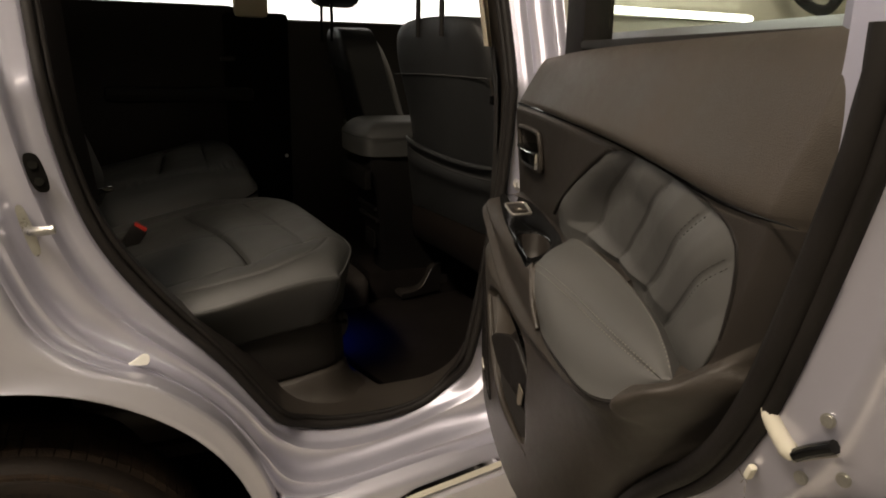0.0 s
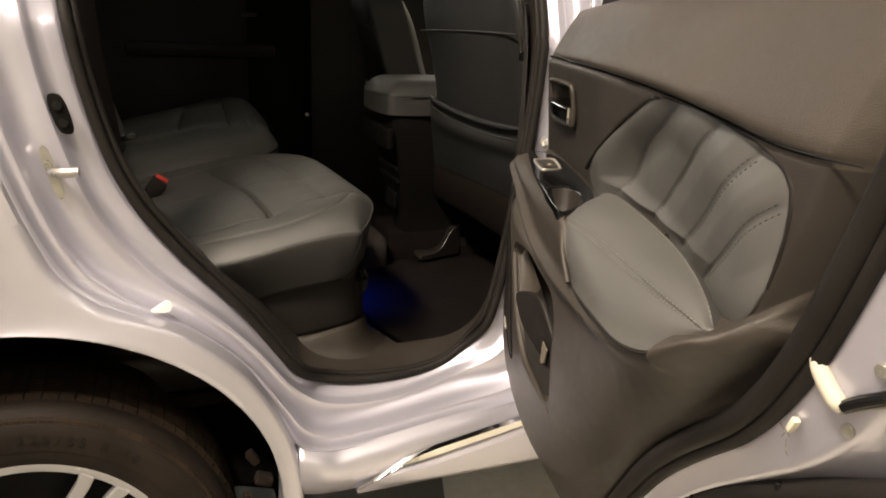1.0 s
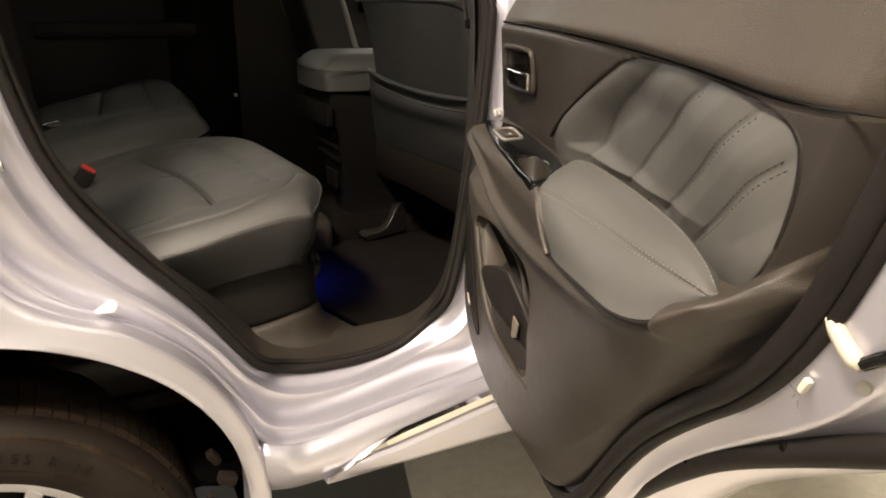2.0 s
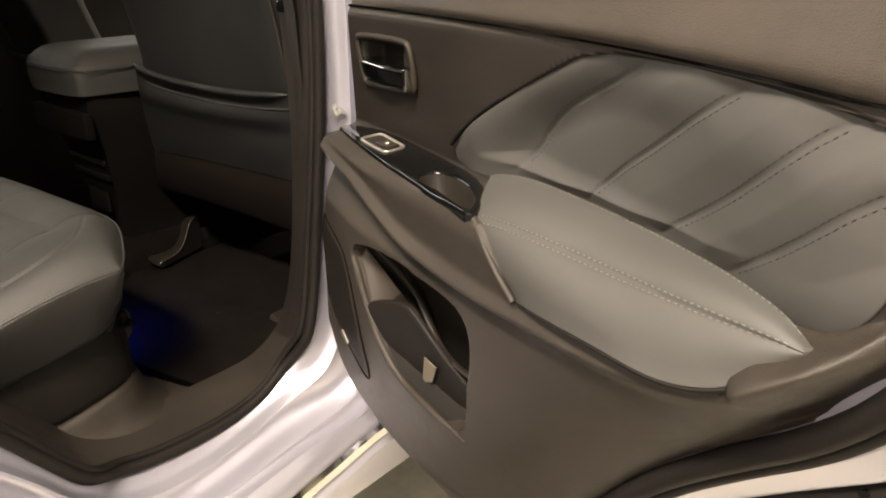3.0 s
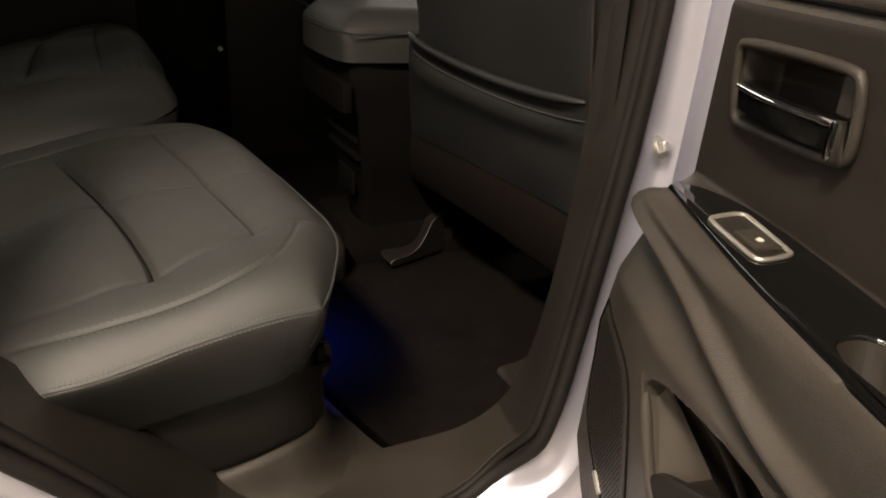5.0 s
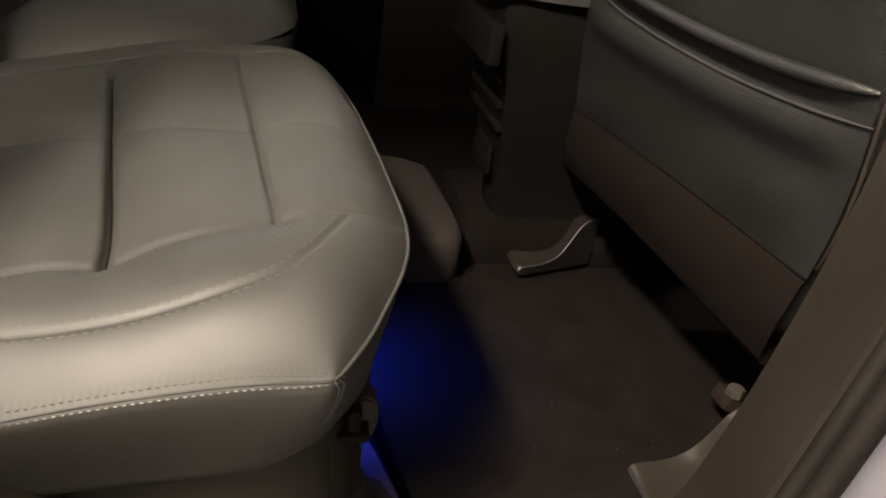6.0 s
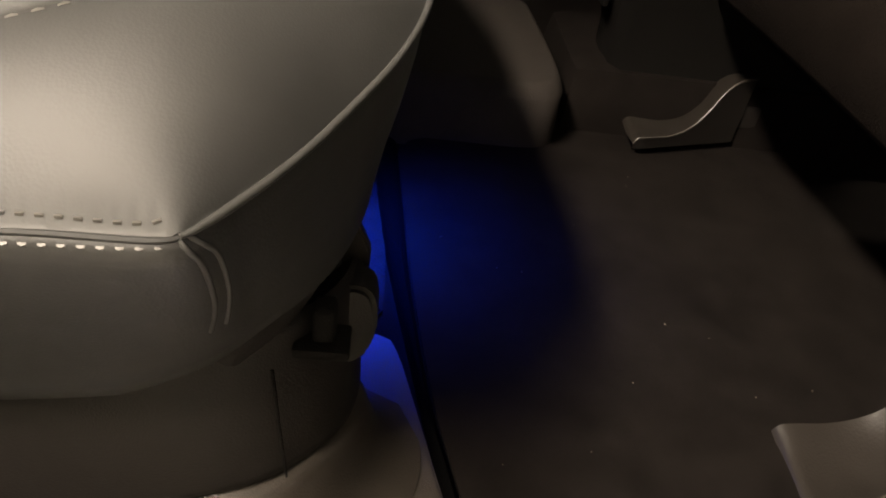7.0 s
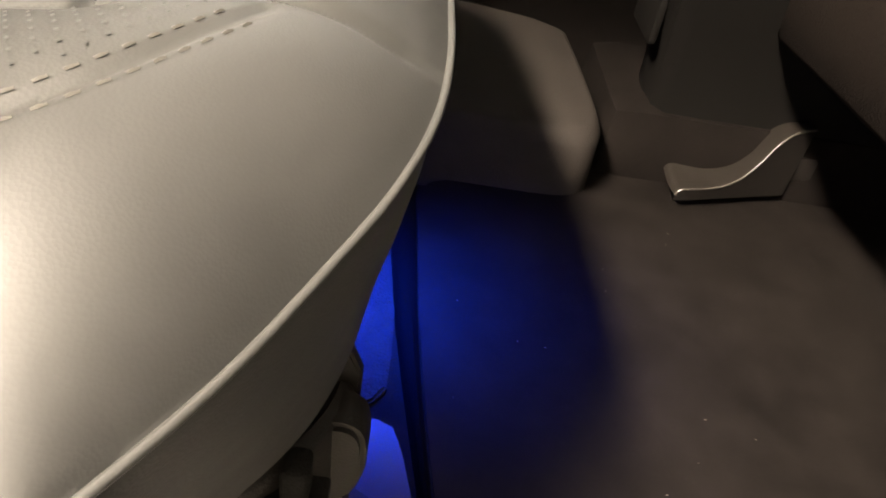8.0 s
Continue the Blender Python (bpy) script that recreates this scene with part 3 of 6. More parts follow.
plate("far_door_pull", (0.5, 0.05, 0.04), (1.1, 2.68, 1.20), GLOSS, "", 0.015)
# black here paints the dimness over the far pillar
plate("far_pillar", (0.24, 0.07, 0.90), (0.270, 2.725, 0.96), CONSOLE_BLACK, "far centre pillar, blackened for the dim cabin", 0.02)
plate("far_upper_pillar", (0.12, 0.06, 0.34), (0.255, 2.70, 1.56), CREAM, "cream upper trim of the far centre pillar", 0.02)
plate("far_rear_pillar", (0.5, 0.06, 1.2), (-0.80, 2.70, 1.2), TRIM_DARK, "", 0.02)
plate("tailgate", (0.06, 1.7, 1.2), (-1.42, 1.88, 1.0), PAINT, "", 0.03)
plate("dashboard", (0.4, 1.5, 0.5), (2.0, 1.9, 0.95), TRIM_DARK, "dark dashboard", 0.08)
plate("bonnet", (1.1, 1.6, 0.10), (2.75, 1.88, 1.02), PAINT, "", 0.05)
plate("nose", (1.1, 1.6, 0.5), (2.75, 1.88, 0.70), PAINT, "", 0.08)
plate("far_side", (4.5, 0.04, 0.75), (0.95, 2.80, 0.80), PAINT, "", 0.02)
plate("under_tray", (4.4, 1.5, 0.04), (0.95, 1.93, 0.38), LINER, "", 0.01)


# ---- wheel ----
def spin(profile, n=96):
    rows = [[(r * math.cos(a), y, r * math.sin(a)) for a in np.linspace(0, 2 * math.pi, n, endpoint=False)] for r, y in profile]
    return grid(rows, True)


v, f = spin([(0.214, -0.055), (0.10, -0.045), (0.02, -0.045), (0.001, -0.045)], 48)
wheel = mesh_ob("wheel", v, f, RIM_BLACK, car, "road wheel with a black dish and machined alloy spokes")
wheel.matrix_basis = pose(-0.405, 0.143, 0.336) @ Matrix.Scale(0.968, 4)
tyre_profile = [(0.228, -0.095), (0.236, -0.106), (0.246, -0.111), (0.262, -0.117), (0.2675, -0.1165), (0.2685, -0.1185), (0.292, -0.1205), (0.310, -0.118), (0.3125, -0.1165), (0.3135, -0.1175), (0.322, -0.113),
                (0.333, -0.104), (0.340, -0.093), (0.343, -0.078), (0.344, -0.04), (0.344, 0.04), (0.341, 0.093), (0.31, 0.118), (0.24, 0.11)]
v, f = spin(tyre_profile)
mesh_ob("tyre", v, f, TYRE, wheel, "dusty black tyre")
V, F = [], []
for k in range(88):
    a = 2 * math.pi * k / 88
    for (y0, y1, r0, r1, da) in ((-0.116, -0.075, 0.318, 0.3445, 0.064), (-0.066, -0.03, 0.3425, 0.3445, 0.060), (-0.024, 0.02, 0.3425, 0.3445, 0.060)):
        i = len(V)
        for aa in (a, a + da):
            for yy, rr in ((y0, r0), (y1, r1)):
                for dr in (-0.006, 0.0035):
                    V.append(((rr + dr) * math.cos(aa), yy, (rr + dr) * math.sin(aa)))
        F += [(i, i + 1, i + 3, i + 2), (i + 4, i + 6, i + 7, i + 5), (i, i + 4, i + 5, i + 1), (i + 2, i + 3, i + 7, i + 6), (i + 1, i + 5, i + 7, i + 3)]
mesh_ob("tread", V, F, TREAD, wheel, "dusty brown tread blocks", smooth=False)
v, f = spin([(0.216, -0.030), (0.2185, -0.090), (0.2225, -0.103), (0.236, -0.108), (0.241, -0.106), (0.240, -0.101), (0.226, -0.082), (0.214, -0.03), (0.21, 0.09)])
mesh_ob("rim", v, f, ALLOY, wheel, "machined alloy rim")
for k in range(5):
    for s_ in (-1, 1):
        o = [(0.03, s_ * 0.010), (0.20, s_ * 0.016), (0.226, s_ * 0.020), (0.226, s_ * 0.046), (0.20, s_ * 0.038), (0.03, s_ * 0.026)]
        bm = prism(o, 0.075, 0.095, lambda a, b, h: (a, -h - 0.012 * a / 0.22, b), 0.003)
        bm.transform(Matrix.Rotation(-radians(54 + 72 * k), 4, "Y"))
        part("spoke", bm, ALLOY, wheel)
bm = disc(0.055, 0.03, Matrix.Translation((0, -0.085, 0)) @ Matrix.Rotation(radians(90), 4, "X"))
part("hub_cap", bm, ALLOY, wheel)
# size marking on the sidewall, bent round the tyre
TEXT = "225/55 R 18"
for i, ch in enumerate(TEXT):
    if ch == " ":
        continue
    c = bpy.data.curves.new("letter", "FONT")
    c.body, c.size, c.extrude, c.align_x = ch, 0.023, 0.0006, "CENTER"
    o = bpy.data.objects.new("letter", c)
    scene.collection.objects.link(o)
    me = bpy.data.meshes.new_from_object(o.evaluated_get(bpy.context.evaluated_depsgraph_get()))
    bpy.data.objects.remove(o)
    ang = radians(86 - i * 3.5)
    m = Matrix.Translation((0.281 * math.cos(ang), -0.1200, 0.281 * math.sin(ang))) @ Matrix.Rotation(radians(90) - ang, 4, "Y") @ Matrix.Rotation(radians(90), 4, "X")
    me.transform(m)
    me.materials.append(TYRE_TEXT)
    lo = new("letter", me)
    lo.parent = wheel


# ---- open rear door: x runs from the hinge to the latch edge, -y points to the door's inner face ----
def dp(u, z, w):
    return (u, -w, z)


def to_door(v):
    return [dp(*p) for p in v]


# steel shell: from the rubber outwards over the stepped latch edge
EDGE = [(0.866, 1.31), (0.866, 1.25), (0.842, 1.17), (0.818, 1.10), (0.79, 1.03), (0.74, 0.955), (0.66, 0.885), (0.59, 0.815), (0.53, 0.735), (0.485, 0.665), (0.44, 0.605), (0.39, 0.578), (0.30, 0.582),
        (0.14, 0.608), (0.06, 0.632), (0.018, 0.69), (0.010, 0.80)]
eg = resample(EDGE, 160, smooth=3)
gr = np.gradient(eg, axis=0)
en = np.c_[-gr[:, 1], gr[:, 0]]
en /= np.linalg.norm(en, axis=1)[:, None]
en *= np.sign((en * (eg - [0.40, 1.0])).sum(1))[:, None]
slim = (0.12 + 0.88 * S((eg[:, 0] - 0.28) / 0.2))[:, None]
OUTER = [(0.935, 1.31), (0.938, 1.25), (0.936, 1.17), (0.925, 1.09), (0.905, 0.99), (0.860, 0.93), (0.775, 0.865), (0.69, 0.80), (0.62, 0.735), (0.555, 0.655), (0.50, 0.585), (0.43, 0.540), (0.32, 0.545),
         (0.14, 0.580), (0.05, 0.610), (0.006, 0.68), (0.002, 0.80)]
eo = resample(np.c_[np.array(EDGE), np.array(OUTER)], 160, smooth=3)[:, 2:]
e1 = eg + en * 0.030 * slim
rows = [[dp(p[0], p[1], -0.030) for p in eg - en * 0.03 * slim], [dp(p[0], p[1], -0.034) for p in eg + en * 0.02 * slim]]
for k, w_ in ((0.0, -0.033), (0.05, -0.036), (0.30, -0.050), (0.36, -0.052), (0.40, -0.060), (0.45, -0.068), (0.80, -0.098), (0.90, -0.108), (0.96, -0.118), (1.0, -0.130), (1.0, -0.140), (0.95, -0.146)):
    rows.append([dp(p[0], p[1], w_) for p in e1 + (eo - e1) * k])
v, f = grid(rows)
door = mesh_ob("door", v, f, PAINT_IN, car, "open rear door with a stepped painted latch edge")
door.matrix_basis = pose(0.44, 0.04, 0.0, 0, 0, math.degrees(math.atan2(-0.964, -0.264)))
skin = [tuple(p) for p in (e1 + (eo - e1) * 0.96)[::4]] + [(0.03, 1.0), (0.10, 1.20), (0.12, 1.31)]
part("outer_skin", prism(skin, -0.150, -0.136, dp, 0.0), PAINT, door, "glossy silver outer door skin")
for off, w_, r_ in ((0.012, -0.024, 0.011), (0.024, -0.030, 0.007)):
    o2 = eg + en * off * slim
    v, f = sweep([dp(p[0], p[1], w_) for p in o2[2:]], r_, 8)
    mesh_ob("door_rubber", v, f, RUBBER, door, "black rubber door seal")
low = resample([(0.40, 0.545, -0.07), (0.47, 0.600, -0.066), (0.545, 0.692, -0.064), (0.615, 0.765, -0.064), (0.678, 0.825, -0.066), (0.772, 0.893, -0.070), (0.847, 0.942, -0.078), (0.895, 0.975, -0.100)], 70, smooth=2)
v, f = sweep([dp(*p) for p in low], 0.0130, 10)
mesh_ob("lower_seal", v, f, RUBBER, door, "black lower door seal")
for q in (18, 36, 52):
    part("seal_plug", disc(0.0045, 0.006, Matrix.Translation(dp(low[q][0] - 0.003, low[q][1] + 0.004, low[q][2] + 0.010)) @ Matrix.Rotation(radians(90), 4, "X"), 10), GLOSS, door)

# lining, laid through its style lines from the waist down: (u, z, w)
L_BELT = [(0.128, 1.272, -0.046), (0.30, 1.283, -0.046), (0.60, 1.290, -0.046), (0.852, 1.294, -0.046)]
L_ROLL = [(0.122, 1.270, -0.036), (0.30, 1.278, -0.035), (0.60, 1.284, -0.035), (0.858, 1.287, -0.038)]
L_HIGH = [(0.118, 1.252, -0.026), (0.30, 1.258, -0.024), (0.60, 1.262, -0.024), (0.862, 1.264, -0.030)]
L_WAIST = [(0.100, 1.204, -0.004), (0.30, 1.201, 0.004), (0.523, 1.192, 0.004), (0.66, 1.182, 0.002), (0.76, 1.171, -0.002), (0.842, 1.172, -0.014)]
L_GROOVE = [(0.099, 1.200, -0.006), (0.30, 1.197, -0.007), (0.523, 1.188, -0.012), (0.66, 1.178, -0.012), (0.76, 1.167, -0.012), (0.841, 1.169, -0.016)]
L_BELOW = [(0.097, 1.193, 0.000), (0.30, 1.190, -0.002), (0.523, 1.181, -0.010), (0.66, 1.171, -0.010), (0.76, 1.159, -0.010), (0.839, 1.165, -0.016)]
L_SHELF = [(0.058, 1.048, -0.022), (0.20, 1.040, -0.026), (0.30, 1.035, -0.024), (0.45, 1.030, -0.012), (0.62, 1.024, -0.010), (0.74, 1.020, -0.008), (0.812, 1.090, -0.016)]
L_LIP = [(0.090, 1.047, 0.018), (0.110, 1.049, 0.028), (0.25, 1.041, 0.048), (0.42, 1.032, 0.056), (0.55, 1.012, 0.046), (0.66, 1.000, 0.034), (0.735, 1.004, 0.014), (0.806, 1.074, -0.016)]
L_NOSE = [(0.074, 1.042, 0.026), (0.098, 1.043, 0.043), (0.19, 1.031, 0.054), (0.25, 1.025, 0.056), (0.42, 1.012, 0.058), (0.55, 0.995, 0.054), (0.66, 0.988, 0.044), (0.735, 0.998, 0.016), (0.802, 1.062, -0.016)]
L_MID = [(0.063, 1.035, 0.029), (0.095, 1.038, 0.046), (0.19, 1.022, 0.050), (0.25, 1.000, 0.050), (0.305, 0.979, 0.049), (0.36, 0.973, 0.049), (0.434, 0.968, 0.050), (0.50, 0.967, 0.051), (0.61, 0.967, 0.048), (0.68, 0.972, 0.038), (0.73, 0.988, 0.020), (0.796, 1.048, -0.016)]
L_ARM = [(0.057, 1.026, 0.032), (0.095, 1.030, 0.053), (0.19, 1.010, 0.060), (0.245, 0.986, 0.062), (0.305, 0.964, 0.062), (0.36, 0.957, 0.062), (0.434, 0.952, 0.061), (0.50, 0.953, 0.058), (0.61, 0.955, 0.054), (0.68, 0.962, 0.041), (0.73, 0.980, 0.022), (0.790, 1.035, -0.017)]
L_FLUTE = [(0.050, 1.004, 0.004), (0.09, 1.006, 0.014), (0.19, 0.984, 0.022), (0.245, 0.964, 0.026), (0.305, 0.945, 0.030), (0.36, 0.940, 0.033), (0.434, 0.940, 0.040), (0.50, 0.940, 0.042), (0.61, 0.940, 0.040), (0.68, 0.949, 0.030), (0.73, 0.967, 0.010), (0.782, 1.018, -0.018)]
L_STEP = [(0.046, 0.956, 0.026), (0.07, 0.955, 0.038), (0.133, 0.953, 0.047), (0.165, 0.945, 0.049), (0.25, 0.938, 0.047), (0.36, 0.935, 0.046), (0.45, 0.924, 0.045), (0.60, 0.912, 0.034), (0.69, 0.930, 0.010), (0.776, 1.008, -0.018)]
L_LOW = [(0.036, 0.90, 0.030), (0.15, 0.86, 0.046), (0.30, 0.84, 0.046), (0.45, 0.83, 0.040), (0.56, 0.85, 0.022), (0.66, 0.90, 0.0), (0.766, 0.992, -0.018)]
L_FOOT = [(0.016, 0.74, 0.026), (0.07, 0.68, 0.032), (0.18, 0.65, 0.034), (0.32, 0.64, 0.030), (0.42, 0.66, 0.016), (0.52, 0.745, 0.002), (0.64, 0.878, -0.010), (0.742, 0.962, -0.018)]
L_RIM = [(0.012, 0.72, -0.006), (0.045, 0.645, -0.004), (0.14, 0.612, -0.004), (0.30, 0.586, -0.004), (0.40, 0.582, -0.010), (0.485, 0.665, -0.016), (0.59, 0.815, -0.020), (0.66, 0.885, -0.020), (0.738, 0.952, -0.024)]
L_BACK = [(p[0], p[1], -0.034) for p in L_RIM]
CURVES = [L_BELT, L_ROLL, L_HIGH, L_WAIST, L_GROOVE, L_BELOW, L_SHELF, L_LIP, L_NOSE, L_MID, L_ARM, L_FLUTE, L_STEP, L_LOW, L_FOOT, L_RIM, L_BACK]
surf = bands(CURVES, [2, 3, 10, 2, 2, 46, 8, 6, 9, 8, 8, 10, 40, 64, 14, 3], 400)
for _ in range(2):
    mid = surf.copy()
    mid[1:-1] = 0.25 * surf[:-2] + 0.5 * surf[1:-1] + 0.25 * surf[2:]
    surf = mid
POCKET = [(0.150, 0.918), (0.178, 0.860), (0.203, 0.810), (0.254, 0.760), (0.385, 0.745), (0.400, 0.80), (0.425, 0.918), (0.335, 0.928), (0.24, 0.934)]


def inside(p, poly):
    """Signed distance to a closed outline, above 0 within."""
    poly = np.array(poly)
    d = away(p, np.vstack([poly, poly[:1]]))
    x, y = p[:, 0], p[:, 1]
    c = np.zeros(len(p), bool)
    for (x0, y0), (x1, y1) in zip(poly, np.roll(poly, -1, 0)):
        c ^= ((y0 > y) != (y1 > y)) & (x < (x1 - x0) * (y - y0) / (y1 - y0 + 1e-12) + x0)
    return np.where(c, d, -d)


pocket_line = resample(POCKET, 60, True, 2)
flat = surf.reshape(-1, 3)
dist = inside(flat[:, :2], pocket_line)
flat[:, 2] -= 0.078 * S(dist / 0.007)
INSERT = [(0.288, 1.050), (0.330, 1.090), (0.394, 1.128), (0.455, 1.158), (0.510, 1.183), (0.60, 1.181), (0.66, 1.175), (0.735, 1.164), (0.774, 1.150), (0.781, 1.117), (0.771, 1.07), (0.757, 1.038), (0.738, 1.018), (0.66, 1.012), (0.60, 1.012), (0.45, 1.018), (0.34, 1.030)]
PLEATS = [[(0.575, 1.182), (0.548, 1.165), (0.475, 1.132), (0.440, 1.103), (0.422, 1.077), (0.395, 1.054)], [(0.662, 1.176), (0.645, 1.163), (0.612, 1.141), (0.571, 1.111), (0.524, 1.078), (0.488, 1.043)], [(0.744, 1.171), (0.712, 1.148), (0.686, 1.124), (0.648, 1.090), (0.612, 1.064), (0.578, 1.040)], [(0.770, 1.129), (0.742, 1.110), (0.718, 1.087), (0.686, 1.059), (0.645, 1.030)]]
PLEATS = [resample(q, 24, smooth=2) for q in PLEATS]
INSERT_LINE = resample(INSERT, 90, True, 1)
flat[:, 2] -= 0.045 * S((inside(flat[:, :2], INSERT_LINE) - 0.002) / 0.008) * S((flat[:, 1] - np.where(flat[:, 0] > 0.55, 0.995, 1.040)) / 0.01)
ARM_BED = [(0.440, 1.028), (0.470, 1.000), (0.506, 0.974), (0.573, 0.978), (0.640, 0.977), (0.690, 0.983), (0.704, 0.993), (0.712, 1.004), (0.714, 1.018), (0.70, 1.034), (0.56, 1.034), (0.48, 1.034)]
flat[:, 2] -= 0.026 * S((inside(flat[:, :2], resample(ARM_BED, 120, True)) + 0.001) / 0.012)
ledge_line = resample([(0.690, 0.980), (0.730, 1.000), (0.775, 1.024), (0.800, 1.036)], 20)
flat[:, 2] += 0.017 * np.exp(-(away(flat[:, :2], ledge_line) / 0.016) ** 2) * S((1.06 - flat[:, 1]) / 0.02) * S((flat[:, 0] - 0.69) / 0.03) * (1 - S((inside(flat[:, :2], resample(INSERT, 90, True, 1)) + 0.012) / 0.012))
nook = resample([(0.714, 0.984), (0.730, 1.000), (0.747, 1.015)], 20)
flat[:, 2] += 0.010 * np.exp(-(away(flat[:, :2], nook) / 0.010) ** 2)
CUP = [(0.318, 0.045), (0.311, 0.016), (0.330, 0.005), (0.364, 0.007), (0.398, 0.021), (0.421, 0.043), (0.424, 0.051), (0.385, 0.050)]
sink = S((inside(flat[:, [0, 2]], resample(CUP, 60, True, 2)) + 0.003) / 0.004) * (flat[:, 1] > 1.005) * (flat[:, 1] < 1.06)
flat[:, 1] -= 0.050 * sink
BEZ = [(0.112, 1.114), (0.114, 1.162), (0.122, 1.168), (0.232, 1.168), (0.240, 1.160), (0.238, 1.116), (0.229, 1.109), (0.120, 1.107)]
bz = resample(BEZ, 80, True, 2)
flat[:, 2] -= 0.026 * S((inside(flat[:, :2], bz) - 0.003) / 0.010)
turn_in = away(flat[:, :2], eg[:90])
flat[:, 2] -= 0.026 * (1 - np.clip(turn_in / 0.030, 0, 1)) ** 1.5 * S((flat[:, 1] - 0.90) / 0.10)
laid = flat.reshape(surf.shape)
# the upper lining carries its extra light in its colour
for nm, lo, hi, mat_, txt in (("upper_lining", 0, 20, TRIM_LIT, "grained brown-grey upper door lining"), ("handle_panel", 19, 66, TRIM_MID, "darker grained panel round the inner handle"), ("lining", 65, len(laid), TRIM, "grained brown-grey plastic door lining")):
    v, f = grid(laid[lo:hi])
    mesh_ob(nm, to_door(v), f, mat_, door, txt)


# pocket back and handle well: the shade of their depth is in the colour
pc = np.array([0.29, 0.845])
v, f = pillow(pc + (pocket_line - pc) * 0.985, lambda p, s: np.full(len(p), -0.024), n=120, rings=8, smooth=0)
mesh_ob("pocket_back", to_door(v), f, RECESS_SHADE, door, "smooth back of the door pocket, darkened for shade")
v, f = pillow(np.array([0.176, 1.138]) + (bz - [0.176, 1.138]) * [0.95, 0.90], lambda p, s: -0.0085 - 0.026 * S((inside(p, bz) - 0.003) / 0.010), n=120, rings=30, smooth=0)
mesh_ob("handle_well", to_door(v), f, RECESS_SHADE, door, "well behind the inner handle, darkened for shade")


def lining_w(u, z):
    """How far the lining stands out at a place."""
    k = np.argmin((flat[:, 0] - u) ** 2 + (flat[:, 1] - z) ** 2)
    return float(flat[k, 2])


# waist groove, pocket lip, speaker, holder
v, f = sweep([dp(p[0], p[1] + 0.0005, p[2] + 0.0032) for p in resample(L_GROOVE, 60, smooth=2)], np.interp(np.linspace(0, 1, 60), [0, 0.5, 0.8, 0.93, 1], [0.0018, 0.0022, 0.0028, 0.0016, 0.0004]), 6)
mesh_ob("waist_strip", v, f, GLOSS, door, "thin black strip along the waist")
LIP = [(0.146, 0.926), (0.155, 0.903), (0.170, 0.868), (0.190, 0.828), (0.215, 0.790), (0.254, 0.762), (0.32, 0.753), (0.388, 0.745)]
DEEP = [(0.150, 0.925, 0.038), (0.168, 0.907, 0.028), (0.189, 0.884, 0.018), (0.224, 0.860, 0.012), (0.243, 0.845, 0.008), (0.264, 0.815, 0.002), (0.30, 0.785, -0.004), (0.388, 0.760, -0.002)]
lip, deep = paired(60, 2, LIP, DEEP)
lip3 = np.array([(p[0], p[1], lining_w(p[0] - 0.008, p[1] - 0.006) - 0.002) for p in lip])
for _ in range(6):
    lip3[1:-1, 2] = 0.25 * lip3[:-2, 2] + 0.5 * lip3[1:-1, 2] + 0.25 * lip3[2:, 2]
rows = []
for q in np.linspace(0, 1, 14):
    p = lip3 + (deep - lip3) * q
    p[:, 2] -= 0.006 * math.sin(math.pi * q)
    rows.append(p)
cut = int(np.argmax(lip[:, 0] > 0.188))
# upper wall: the light it catches is added to its colour
v, f = grid([r[:cut + 1] for r in rows])
mesh_ob("pocket_wall", to_door(v), f, POCKET_LIT, door, "smooth wall of the door pocket, lightened where light falls")
v, f = grid([r[cut:] for r in rows])
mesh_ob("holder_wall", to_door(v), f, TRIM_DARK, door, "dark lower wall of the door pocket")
v, f = sweep([dp(*p) for p in lip3], np.interp(np.linspace(0, 1, 60), [0, 0.15, 0.7, 1], [0.002, 0.0058, 0.0058, 0.003]), 12)
mesh_ob("pocket_lip", v, f, TRIM, door, "rounded worn lip of the door pocket")
HOLD = [(0.184, 0.826), (0.190, 0.845), (0.208, 0.853), (0.250, 0.862), (0.272, 0.846), (0.310, 0.815), (0.365, 0.795), (0.384, 0.760), (0.30, 0.763), (0.256, 0.770), (0.215, 0.797)]
hold = resample(HOLD, 120, True, 2)
v, f = pillow(hold, lambda p, s: np.interp(p[:, 0], [0.168, 0.19, 0.25, 0.30, 0.39], [0.050, 0.043, 0.022, 0.012, 0.004]) + 0.003 * np.sqrt(np.clip(1 - s ** 6, 0, 1)), n=120, rings=14, back=0.006, smooth=0, centre=(0.24, 0.81))
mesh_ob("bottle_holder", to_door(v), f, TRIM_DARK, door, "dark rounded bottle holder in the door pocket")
v, f = sweep([dp(*p) for p in resample([(0.141, 0.936, 0.034), (0.182, 0.902, 0.012), (0.225, 0.862, -0.008), (0.258, 0.826, -0.008), (0.307, 0.803, 0.0), (0.385, 0.815, 0.012)], 30, smooth=2)], 0.005, 8, flat=0.6)
mesh_ob("pocket_rib", v, f, TRIM_MID, door)
bm = prism([(0.288, 0.803), (0.313, 0.800), (0.304, 0.776), (0.282, 0.766)], 0, 0.002, lambda a, b, h: dp(a, b, 0.019 + h), 0)
part("paper_tag", bm, PAPER, door, "scrap of pale paper in the pocket")
SPK = [(0.036, 0.925), (0.075, 0.914), (0.122, 0.900), (0.138, 0.872), (0.149, 0.82), (0.159, 0.77), (0.172, 0.724), (0.160, 0.712), (0.105, 0.742), (0.055, 0.772), (0.034, 0.80)]
